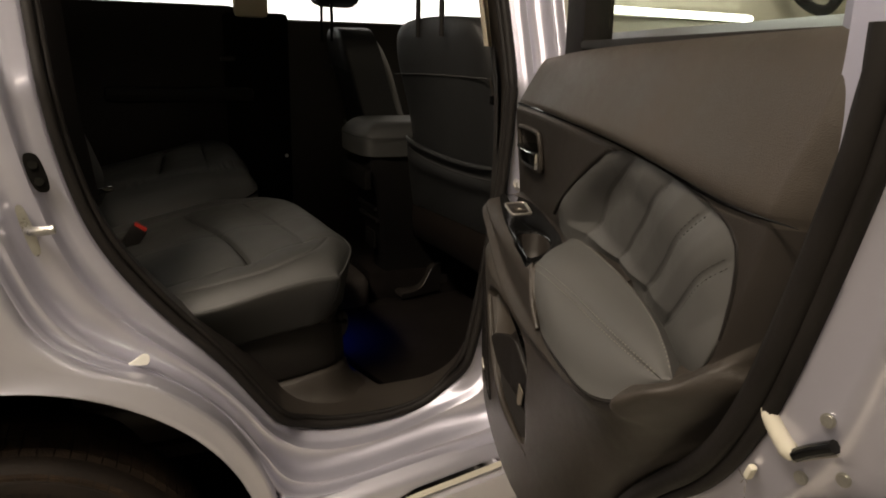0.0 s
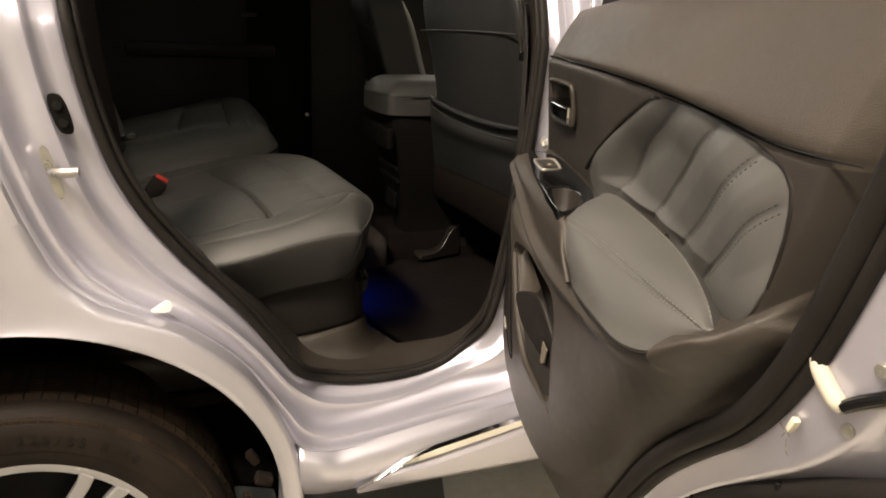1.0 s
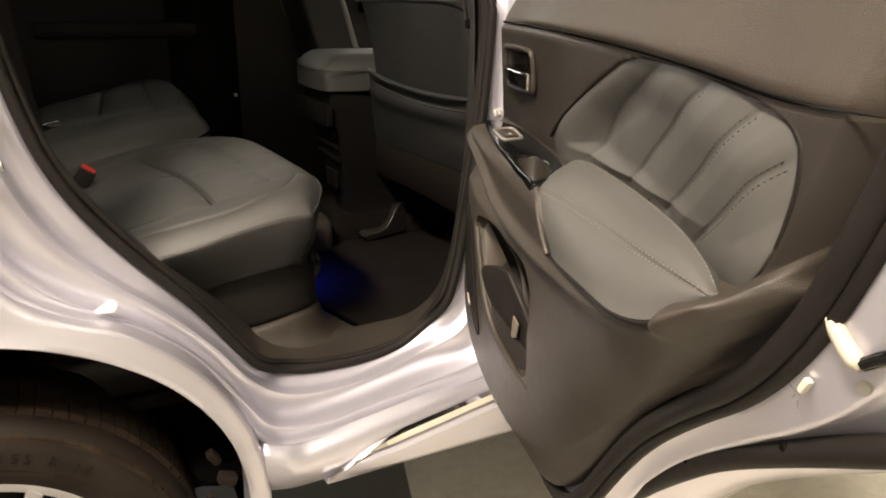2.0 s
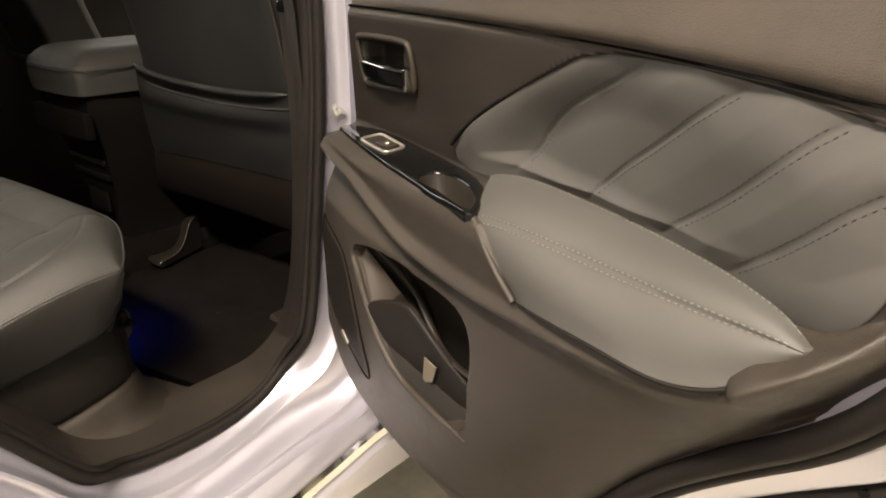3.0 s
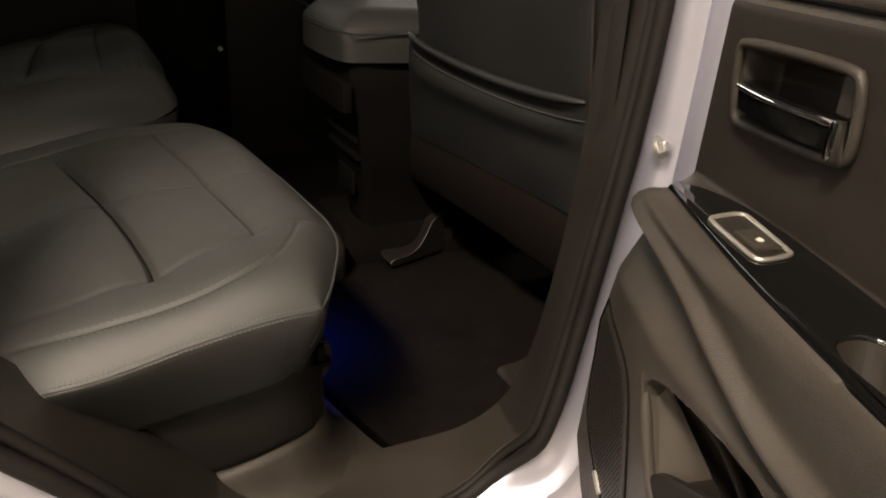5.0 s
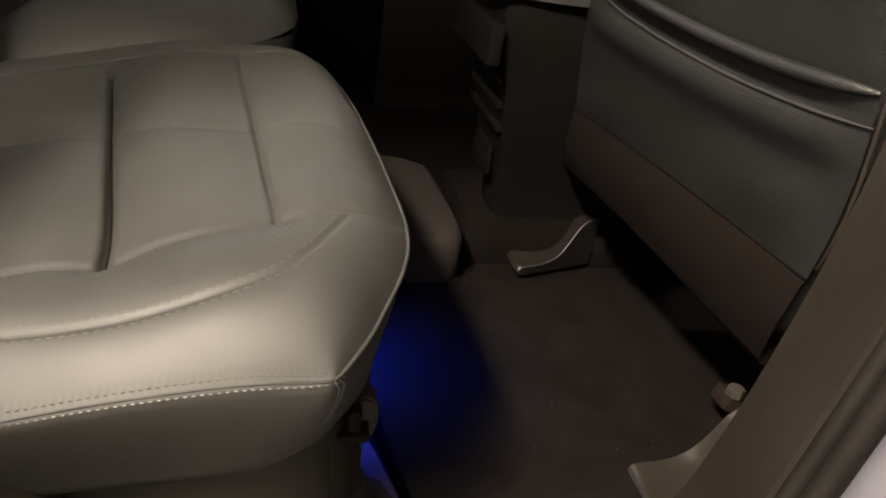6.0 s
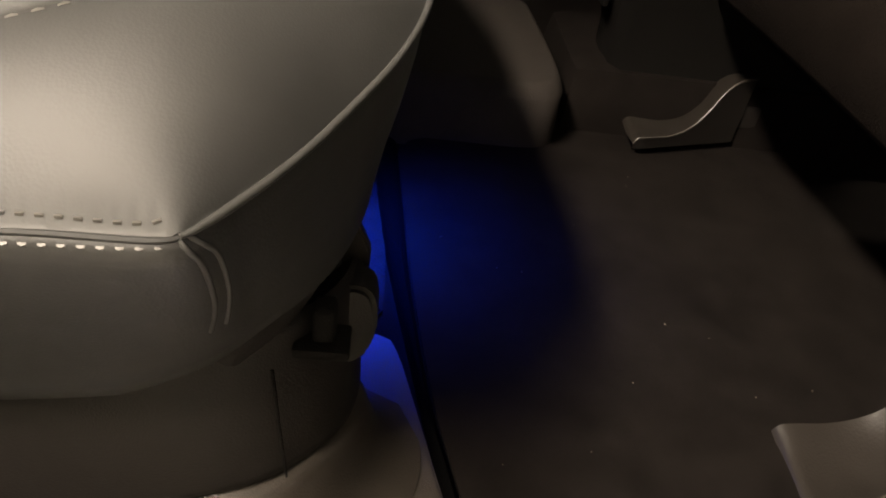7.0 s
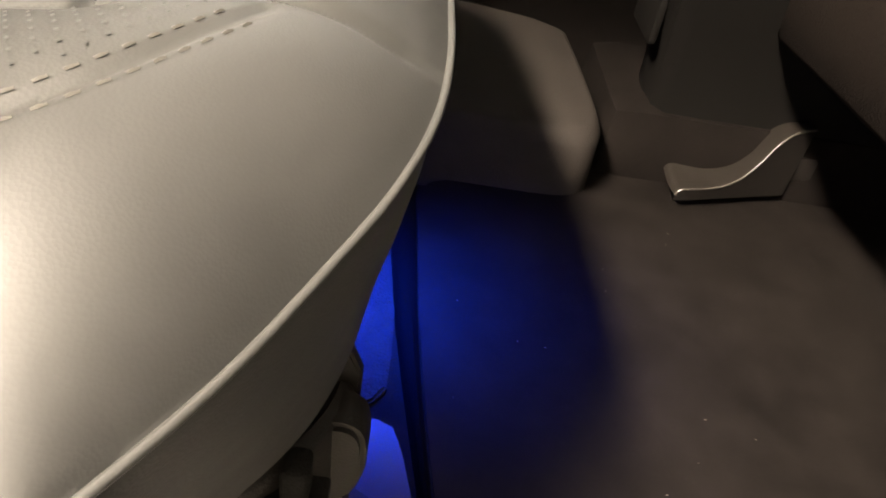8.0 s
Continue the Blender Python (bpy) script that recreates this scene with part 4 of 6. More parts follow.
v, f = pillow(SPK, lambda p, s: np.array([lining_w(*q) for q in p]) + 0.003 * np.clip((1 - s) * 12, 0, 1) - 0.001, n=110, rings=9, smooth=1)
mesh_ob("speaker_grille", to_door(v), f, TRIM_MID, door, "perforated speaker grille")
spk = resample(SPK, 90, True, 1)
pts = np.array([(a + (0.0022 if j % 2 else 0), b) for j, b in enumerate(np.arange(0.73, 0.912, 0.0040)) for a in np.arange(0.036, 0.17, 0.0044)])
pts = pts[inside(pts, spk) > 0.009]
v, f = dots([dp(a, b, lining_w(a, b) + 0.0026) for a, b in pts], (0.0, -1, 0.05), 0.0011, 6)
gh = mesh_ob("grille_hole", v, f, CONSOLE_BLACK, door, "dark grille perforation", smooth=False)
gh["kind"] = "stuff"
v, f = sweep([dp(a, b, lining_w(a, b) + 0.0006) for a, b in resample(SPK, 110, True, 1)], 0.0013, 6, True)
mesh_ob("grille_gap", v, f, CONSOLE_BLACK, door, "dark gap round the speaker grille")
part("speaker_badge", box((0.022, 0.003, 0.007), (0, 0, 0), 0.001, Matrix.Translation(dp(0.098, 0.752, lining_w(0.098, 0.752) + 0.003)) @ Matrix.Rotation(radians(35), 4, "Y")), SATIN, door, "small silver speaker badge")

# pleated leather insert
def insert_lift(p, s):
    """The insert leans inwards towards its foot and its front, with soft rolls between the pleats."""
    d = np.min([away(p, q) for q in PLEATS], axis=0)
    lean_in = -0.036 + 0.16 * (p[:, 0] - 0.573) + 0.12 * (p[:, 1] - 1.039)
    lean_in = -0.022 + 0.020 * np.tanh((lean_in + 0.022) / 0.020)
    lean_in = -0.024 + (lean_in + 0.024) * S((p[:, 0] - 0.33) / 0.12)
    k = S(inside(p, INSERT_LINE) / 0.055)
    base = -0.015 + (lean_in + 0.015) * np.maximum(k, S((1.095 - p[:, 1]) / 0.06))
    roll = 0.0048 * np.sin(np.pi / 2 * np.clip(d / 0.036, 0, 1)) - 0.0008 * np.exp(-(d / 0.0022) ** 2)
    wob = np.array([noise.noise(Vector((q[0] * 26, q[1] * 26, 4.1))) for q in p])
    return base + (roll + 0.0008 * wob) * np.sqrt(np.clip(1 - s ** 14, 0, 1))


v, f = pillow(INSERT, insert_lift, n=280, rings=80, back=0.004, smooth=1)
edge_ = [p for p in resample(INSERT, 160, True, 1) if p[1] > 1.064]
edge_ = sorted(edge_, key=lambda p: -math.atan2(p[1] - 1.06, p[0] - 0.55))
bead, bf = sweep([dp(p[0], p[1], -0.0130) for p in edge_], 0.0028, 8)
mesh_ob("insert_frame", bead, bf, RUBBER, door, "moulded edge round the leather insert")
insert = mesh_ob("leather_insert", to_door(v), f, LEATHER_PAD, door, "pleated grey leather door insert")
for q in PLEATS:
    g = np.gradient(q, axis=0)
    n_ = np.c_[-g[:, 1], g[:, 0]] / np.linalg.norm(g, axis=1)[:, None]
    for s_ in (-0.0035, 0.0035):
        a = (q + n_ * s_)[1:-2]
        a = a[inside(a, INSERT_LINE) > 0.012]
        v, f = stitches([[dp(x, z, float(insert_lift(np.array([(x, z)]), np.array([0.0]))[0]) + 0.0003) for x, z in a]], (0, -1, 0), 0.0034, 0.0028, 0.00042)
        mesh_ob("insert_stitching", v, f, PAD_THREAD, door, "row of dark stitching")

# leather armrest: an upper and a front panel sewn together along a double row
A_EDGE = [(0.372, 1.044, -0.016), (0.400, 1.053, -0.013), (0.444, 1.058, -0.013), (0.50, 1.052, -0.020), (0.56, 1.047, -0.021), (0.617, 1.043, -0.017), (0.662, 1.040, -0.010), (0.695, 1.036, -0.003), (0.716, 1.031, 0.001), (0.736, 1.020, 0.005)]
A_SEAM = [(0.434, 1.029, 0.047), (0.452, 1.0305, 0.0455), (0.480, 1.031, 0.043), (0.515, 1.030, 0.039), (0.560, 1.026, 0.032), (0.605, 1.024, 0.029), (0.645, 1.023, 0.0265), (0.685, 1.0225, 0.0235), (0.712, 1.0215, 0.020), (0.737, 1.0195, 0.016)]
A_LOW = [(0.503, 0.971, 0.052), (0.53, 0.973, 0.056), (0.573, 0.975, 0.058), (0.605, 0.975, 0.057), (0.640, 0.973, 0.055), (0.665, 0.973, 0.050), (0.690, 0.979, 0.043), (0.706, 0.987, 0.035), (0.720, 1.001, 0.027), (0.737, 1.0155, 0.015)]
edge3, seam3, low3 = paired(90, 2, A_EDGE, A_SEAM, A_LOW)
arm = [edge3 - [0, 0.012, 0.012], edge3 - [0, 0.005, 0.004], edge3 - [0, 0.001, 0.0008], edge3 + [0, 0.0006, 0.0014]]
taper = np.sin(np.pi * np.linspace(0.12, 0.96, 90))[:, None] ** 0.6
for k in np.linspace(0, 1, 11)[1:-1]:
    arm.append(edge3 * (1 - k) + seam3 * k + taper * math.sin(math.pi * k) * np.array([0, 0.0055, 0.0035]))
arm += [seam3 * 0.94 + edge3 * 0.06 + [0, 0.0003, 0.0003], seam3 - [0, 0.0012, 0.0010], seam3 * 0.95 + low3 * 0.05 + [0, 0.0002, 0.0004]]
for k in np.linspace(0, 1, 11)[1:-1]:
    arm.append(seam3 * (1 - k) + low3 * k + taper * math.sin(math.pi * k) * np.array([0.0, 0.0030, 0.0055]))
arm += [low3 + [0, 0.0005, 0.0010], low3 - [0, 0.0018, 0.003], low3 - [0, 0.002, 0.016]]
arm = np.array(arm)
left_cap = arm[:, 0].copy()
left_cap[:, 2] -= 0.03
right_cap = arm[:, -1].copy()
right_cap[:, 2] -= 0.022
right_cap[:, 0] += 0.006
right_cap[:, 1] -= 0.003
arm = np.concatenate([left_cap[:, None], arm, right_cap[:, None]], 1)
v, f = grid(arm)
mesh_ob("armrest", to_door(v), f, LEATHER_PAD, door, "padded grey leather armrest")
for row_, up_ in ((15, (0.0004, 0.0006)), (13, (0.0006, 0.0004)), (4, (0.0004, 0.0004))):
    q = arm[row_, 4:-3] if row_ > 4 else arm[3, 10:-3] * 0.7 + arm[4, 10:-3] * 0.3
    v, f = stitches([[dp(p[0], p[1] + up_[0], p[2] + up_[1]) for p in q]], (0, -0.6, 0.8), 0.0030, 0.0026, 0.00055)
    mesh_ob("armrest_stitching", v, f, PALE_THREAD, door, "row of pale grey stitching")
v, f = sweep([dp(*p) for p in resample([(0.431, 1.029, 0.049), (0.448, 1.016, 0.053), (0.466, 1.001, 0.056), (0.484, 0.986, 0.057), (0.500, 0.972, 0.056)], 24, smooth=1)], 0.0032, 10)
mesh_ob("armrest_edge", v, f, TRIM, door, "pale moulded edge beside the armrest")
v, f = sweep([dp(p[0], p[1] - 0.0022, p[2] - 0.001) for p in low3], 0.0022, 6)
mesh_ob("armrest_joint", v, f, RUBBER, door, "dark gap under the armrest")
# window switch plate with a pull recess
PLATE = [(0.078, 0.017), (0.134, 0.029), (0.196, 0.038), (0.243, 0.044), (0.311, 0.049), (0.397, 0.054), (0.436, 0.055), (0.430, 0.040), (0.412, 0.018), (0.383, -0.002), (0.344, -0.016), (0.272, -0.020), (0.150, -0.022), (0.105, -0.010)]


def on_shelf(u):
    return 1.0535 - 0.050 * (u - 0.07)


cup = resample(CUP, 120, True, 2)
mid_cup = np.array([0.366, 0.030])
rim_ = resample(PLATE, 400, True, 1)
ang = np.arctan2(rim_[:, 1] - mid_cup[1], rim_[:, 0] - mid_cup[0])
order = np.argsort(ang)
ca = np.arctan2(cup[:, 1] - mid_cup[1], cup[:, 0] - mid_cup[0])
cup = cup[np.argsort(ca)]
# every knot of the rim meets the nearest place of the pocket's edge
outer = rim_[order]
oa, ia = ang[order], np.sort(ca)
inner_ = np.stack([np.interp(oa, np.r_[ia - 2 * np.pi, ia, ia + 2 * np.pi], np.tile(cup[:, k], 3)) for k in (0, 1)], 1)
rows = []
for loop, grow, dz in ((outer, 0, -0.012), (outer, 0, -0.0055), (outer, -0.0012, -0.0024), (outer, -0.0032, -0.0007), (outer, -0.006, 0.0), (inner_, 0.003, 0.0), (inner_, 0.001, -0.0008), (inner_, 0.0, -0.003)):
    g_ = loop - mid_cup
    q = loop + g_ / np.linalg.norm(g_, axis=1)[:, None] * grow
    rows.append(np.c_[q[:, 0], -q[:, 1], on_shelf(q[:, 0]) + dz])
v, f = grid(rows, True)
mesh_ob("switch_plate", v, f, GLOSS, door, "glossy black window switch plate")
rows = []
for k, dz in ((1.0, -0.003), (0.97, -0.010), (0.90, -0.026), (0.82, -0.034), (0.6, -0.038), (0.02, -0.039)):
    q = mid_cup + (inner_ - mid_cup) * k
    rows.append(np.c_[q[:, 0], -q[:, 1], on_shelf(q[:, 0]) + dz])
v, f = grid(rows, True)
mesh_ob("pull_recess", v, f, TRIM_MID, door, "brown pull pocket beside the switch")
RING = [(0.164, 0.024), (0.158, 0.000), (0.160, -0.005), (0.166, -0.006), (0.218, -0.002), (0.224, 0.000), (0.230, 0.023), (0.228, 0.028), (0.222, 0.029), (0.169, 0.027)]
v, f = sweep([(p[0], -p[1], on_shelf(p[0]) + 0.0012) for p in resample(RING, 60, True, 1)], 0.0020, 8, True)
ring = mesh_ob("switch_ring", v, f, SATIN, door, "silver ring round the window switch")
bm = prism(RING, 0.0, 0.001, lambda a, b, h: (a, -b, on_shelf(a) + h), 0.0, 1, 30)
part("switch_well", bm, SATIN_PLASTIC, door)
bm = box((0.030, 0.018, 0.004), (0.203, -0.012, on_shelf(0.203) + 0.002), 0.0016)
part("window_switch", bm, TRIM, door, "brown window switch")
bm = disc(0.0028, 0.001, Matrix.Translation((0.207, -0.013, on_shelf(0.205) + 0.0042)), 12, 0)
part("switch_mark", bm, WHITEFILM, door)

# inner handle in a rounded bezel
v, f = sweep([dp(p[0], p[1], -0.0110 + 0.16 * (p[1] - 1.110)) for p in bz], 0.0036, 10, True)
mesh_ob("handle_bezel", v, f, TRIM, door, "plastic surround of the inner handle")
rows = []
for k in np.linspace(0, 1, 16):
    u = 0.129 + 0.100 * k
    out = -0.004 + 0.010 * math.sin(math.pi * min(1, 0.15 + k * 0.85)) ** 0.7
    zt, zb = 1.1405 - 0.004 * k, 1.1195 - 0.006 * k
    rows.append([dp(u, zt - 0.001, out - 0.012), dp(u, zt, out - 0.004), dp(u, zt - 0.003, out), dp(u, (zt + zb) / 2, out - 0.001), dp(u, zb + 0.002, out - 0.003), dp(u, zb, out - 0.008), dp(u, zb + 0.001, out - 0.014)])
v, f = grid(rows)
# a chrome lever's reflections painted in: black face below, bright bar on top
mesh_ob("handle_lever", v, f, GLOSS, door, "chrome inner door handle, its dark reflection painted as black gloss")
v, f = sweep([Vector(r[2]) + Vector((0, 0.0005, 0.0005)) for r in rows], 0.0026, 10)
mesh_ob("lever_glint", v, f, CHROME, door, "chrome bar for the bright reflection along the handle's top")
part("lock_tab", box((0.014, 0.012, 0.026), (0.2240, 0.0135, 1.151), 0.003), TRIM_MID, door, "small grey lock tab in the handle well")
part("handle_tip", box((0.008, 0.012, 0.025), (0.2295, 0.005, 1.1245), 0.003), CHROME, door)

# latch on the stepped edge
v, f = sweep([dp(0.836, 1.007, -0.040), dp(0.846, 1.016, -0.043), dp(0.862, 1.028, -0.048)], 0.0050, 8)
mesh_ob("latch_slot", v, f, GLOSS, door, "dark latch slot")
v, f = sweep([dp(0.834, 1.001, -0.041), dp(0.850, 1.013, -0.046), dp(0.864, 1.023, -0.050)], 0.0014, 6)
mesh_ob("latch_edge", v, f, ZINC, door, "bright steel edge of the latch slot")
v, f = sweep([dp(*p) for p in resample([(0.813, 1.036, -0.028), (0.818, 1.025, -0.031), (0.825, 1.014, -0.035), (0.834, 1.003, -0.041)], 16, smooth=1)], [0.0035, 0.0058, 0.0068] + [0.0072] * 9 + [0.0075, 0.0072, 0.006, 0.004], 10, flat=0.9)
mesh_ob("latch_guard", v, f, WHITEFILM, door, "cream plastic latch guard")
for u_, z_, w_ in ((0.853, 1.042, -0.047), (0.832, 0.986, -0.050), (0.858, 1.000, -0.062)):
    screw = part("latch_screw", disc(0.0052, 0.003, Matrix.Translation(dp(u_, z_, w_)) @ Matrix.Rotation(radians(28), 4, "Z") @ Matrix.Rotation(radians(90), 4, "X"), 18), ZINC, door, "zinc-plated latch screw")
part("rubber_plug", box((0.006, 0.006, 0.014), (0, 0, 0), 0.002, Matrix.Translation(dp(0.797, 0.970, -0.034)) @ Matrix.Rotation(radians(25), 4, "Y")), WHITEFILM, door, "white plug in the door edge")

for i, (u_, z_, a_, l_) in enumerate(((0.786, 0.962, 20, 0.008), (0.789, 0.957, -60, 0.006), (0.793, 0.961, 25, 0.007), (0.794, 0.953, 80, 0.006), (0.797, 0.946, 15, 0.005))):
    part("marking", box((l_, 0.0003, 0.0005), (0, 0, 0), 0, Matrix.Translation(dp(u_, z_, -0.0335)) @ Matrix.Rotation(radians(a_), 4, "Y")), PAPER, door, "faint pale pencil stroke on the door edge")

# window
g = part("window_glass", box((0.56, 0.005, 0.42), (0.53, 0.066, 1.49), 0), GLASS, door, "clear side window glass")
g.visible_shadow = False
part("belt_rubber", box((0.62, 0.022, 0.011), (0.53, 0.057, 1.2885), 0.003), RUBBER, door, "black rubber belt strip")
part("window_post", box((0.085, 0.045, 0.46), (0.230, 0.068, 1.50), 0.008), RUBBER, door, "black front window post")
part("window_post", box((0.13, 0.045, 0.46), (0.868, 0.066, 1.498), 0.012), PAINT_IN, door, "painted rear window post")


# ---- rear seat ----
RS = (0.0, 1.5, 0.6)
rear_seat = thing("rear_seat", RS, "charcoal leather rear bench with two stitched cushions", "seat")
# rim of the cushion's top and foot of its border, knot by knot
SEAT_OUT = [(-0.34, 1.34), (-0.20, 1.262), (-0.125, 1.215), (-0.085, 1.190), (-0.02, 1.180), (0.06, 1.1765), (0.13, 1.1745), (0.165, 1.1740), (0.175, 1.1755), (0.181, 1.183), (0.199, 1.213),
            (0.214, 1.247), (0.227, 1.275), (0.2355, 1.305), (0.2375, 1.345), (0.2350, 1.41), (0.230, 1.53), (0.222, 1.68), (0.208, 1.79), (0.178, 1.875), (0.05, 1.925), (-0.34, 1.935)]
SEAT_LOW = [(-0.34, 1.40), (-0.20, 1.315), (-0.125, 1.262), (-0.085, 1.240), (-0.02, 1.226), (0.06, 1.213), (0.123, 1.209), (0.156, 1.217), (0.168, 1.222), (0.176, 1.228), (0.190, 1.240),
            (0.207, 1.263), (0.217, 1.290), (0.221, 1.315), (0.221, 1.350), (0.218, 1.42), (0.212, 1.54), (0.205, 1.69), (0.190, 1.79), (0.162, 1.870), (0.04, 1.920), (-0.34, 1.930)]
T_SEAM = [(-0.25, 1.285), (0.03, 1.287), (0.09, 1.293), (0.140, 1.298), (0.162, 1.304), (0.184, 1.309), (0.205, 1.311), (0.222, 1.317), (0.237, 1.327)]
BOLSTER = [(-0.12, 1.246), (-0.05, 1.224), (0.036, 1.214), (0.078, 1.216), (0.110, 1.221), (0.144, 1.234), (0.165, 1.256), (0.179, 1.280), (0.188, 1.300)]
CROSS_A = [(0.140, 1.298), (0.126, 1.42), (0.112, 1.541), (0.100, 1.65), (0.085, 1.80)]
CROSS_B = [(0.029, 1.287), (0.026, 1.331), (0.007, 1.429), (-0.018, 1.562), (-0.043, 1.69), (-0.060, 1.785)]
FLAT = [(-0.20, 1.49), (0.032, 1.490), (0.120, 1.480), (0.164, 1.489), (0.212, 1.477)]
FAR_SEAM = [(-0.30, 1.80), (-0.05, 1.80), (0.10, 1.81), (0.19, 1.79)]
T_SEAM, BOLSTER, CROSS_A, CROSS_B, FLAT, FAR_SEAM = [resample(q, 40, smooth=2) for q in (T_SEAM, BOLSTER, CROSS_A, CROSS_B, FLAT, FAR_SEAM)]
both = resample(np.c_[np.array(SEAT_OUT), np.array(SEAT_LOW)], 6000, True, 2)
dense = np.where((both[:, 0] > -0.10) & (both[:, 1] < 1.19), 7.0, np.where((both[:, 0] > 0.14) & (both[:, 1] < 1.42), 3.5, 1.0))
mark = np.r_[0, np.cumsum(dense)[:-1]] / dense.sum()
NR = 640
both = both[np.searchsorted(mark, np.arange(NR) / NR)]
seat_rim, seat_low = both[:, :2], both[:, 2:]
tip = int(np.argmin(np.linalg.norm(seat_rim - [0.1755, 1.1762], axis=1)))


def glide(x, xs, ys, wide=0.030):
    """A run through knots with its kinks rounded off."""
    k = np.linspace(-1, 1, 9)
    return sum(np.interp(x + wide * q, xs, ys) * (1 - 0.7 * abs(q)) for q in k) / sum(1 - 0.7 * abs(q) for q in k)


def rim_z(p):
    side = glide(p[:, 0], [-0.34, -0.20, -0.083, -0.023, 0.028, 0.082, 0.138, 0.175], [0.760, 0.792, 0.818, 0.830, 0.845, 0.857, 0.866, 0.865])
    front = glide(p[:, 1], [1.176, 1.25, 1.30, 1.345, 1.5, 1.8, 1.9], [0.865, 0.873, 0.885, 0.889, 0.886, 0.872, 0.860])
    k = S((p[:, 0] - 0.13) / 0.05)
    return side * (1 - k) + front * k


def seat_lift(p, s):
    d1 = np.clip(p[:, 1] - glide(p[:, 0], [-0.34, -0.20, -0.125, -0.085, -0.02, 0.06, 0.13, 0.175, 0.26], [1.34, 1.262, 1.215, 1.19, 1.18, 1.1765, 1.1745, 1.1755, 1.184], 0.02), 0, 1)
    d2 = np.clip(glide(p[:, 1], [1.12, 1.15, 1.1755, 1.213, 1.247, 1.275, 1.305, 1.345, 1.41, 1.53, 1.68, 1.79, 1.875, 1.925], [0.140, 0.160, 0.1755, 0.199, 0.214, 0.227, 0.2355, 0.2375, 0.2350, 0.230, 0.222, 0.208, 0.178, 0.05], 0.016) - p[:, 0], 0, 1) * 0.9
    d3 = np.clip(glide(p[:, 0], [-0.34, 0.05, 0.178, 0.208, 0.25], [1.935, 1.925, 1.875, 1.83, 1.76], 0.03) - p[:, 1], 0, 1)
    d = np.minimum(np.minimum(d1, d2), d3)
    top = glide(p[:, 0], [-0.34, -0.10, 0.033, 0.139, 0.192, 0.26], [0.790, 0.846, 0.880, 0.909, 0.916, 0.914], 0.05) + 0.020 * S((p[:, 1] - 1.28) / 0.18) * S((0.13 - p[:, 0]) / 0.14)
    top = top - 0.006 * S((p[:, 1] - 1.62) / 0.2)
    r = rim_z(p)
    soft = ((d1 / 0.080 + 1e-6) ** -1.7 + (d2 / 0.055 + 1e-6) ** -1.7 + (d3 / 0.080 + 1e-6) ** -1.7) ** (-1 / 1.7)
    rise = 1 - (1 - np.clip(soft, 0, 1)) ** 2.4
    z = r + (top + 0.004 - r) * rise
    near = np.clip(d / 0.012, 0, 1)
    for line, deep, narrow, soft in ((T_SEAM, 0.0028, 0.0036, 0.0020), (CROSS_A, 0.0040, 0.0026, 0.0035), (FAR_SEAM, 0.004, 0.003, 0.004)):
        a_ = away(p, line)
        z = z - (deep * np.exp(-(a_ / narrow) ** 2) + soft * np.exp(-(a_ / 0.020) ** 2)) * near
    a_ = away(p, CROSS_B)
    z = z - (0.009 * np.exp(-(a_ / 0.0042) ** 2) + 0.009 * np.exp(-(a_ / 0.024) ** 2)) * near * S((1.80 - p[:, 1]) / 0.10)
    a_ = away(p, BOLSTER)
    z = z - (0.0016 * np.exp(-(a_ / 0.0022) ** 2) + 0.0012 * np.exp(-(a_ / 0.010) ** 2)) * near
    z = z - 0.0014 * np.exp(-(away(p, FLAT) / 0.005) ** 2) * near
    # the thread pulls the leather in along the side seam
    pull = np.exp(-((d - 0.0026) / 0.0022) ** 2) * (0.5 + 0.5 * np.cos(2 * np.pi * p[:, 0] / 0.0046)) * (p[:, 1] < 1.20) * S((0.178 - p[:, 0]) / 0.01)
    z = z - 0.0004 * pull
    wob = np.array([noise.noise(Vector((q[0] * 9, q[1] * 9, 0.3))) + 0.5 * noise.noise(Vector((q[0] * 24, q[1] * 24, 2.3))) for q in p])
    return z + 0.0020 * wob * np.clip(d / 0.05, 0, 1)


def seat_points(line, up=0.0005):
    line = np.asarray(line)
    return np.c_[line, seat_lift(line, np.zeros(len(line))) + up]


def shift(line, by):
    g = np.gradient(np.asarray(line), axis=0)
    return line + np.c_[-g[:, 1], g[:, 0]] / (np.linalg.norm(g, axis=1)[:, None] + 1e-9) * by


CENTRE = np.array([0.03, 1.52])
rows = []
for s_ in np.r_[1 - np.linspace(0, 1, 140)[:-1] ** 1.3, 0.002]:
    p = CENTRE + (seat_rim - CENTRE) * s_
    rows.append(np.c_[p, seat_lift(p, None)])
v, f = grid(rows, True)
cushion = mesh_ob("cushion", v, f, LEATHER, rear_seat, "charcoal leather seat cushion with sewn panels", origin=RS)
zr = rim_z(seat_rim)
gr = np.roll(seat_rim, -1, 0) - np.roll(seat_rim, 1, 0)
out = np.c_[gr[:, 1], -gr[:, 0]] / np.linalg.norm(gr, axis=1)[:, None]
frontness = S((seat_rim[:, 0] - 0.172) / 0.02) * S((seat_rim[:, 1] - 1.176) / 0.02)
deep_ = 0.103 - 0.015 * S((seat_rim[:, 0] - 0.14) / 0.06) * S((1.40 - seat_rim[:, 1]) / 0.10)
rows = []
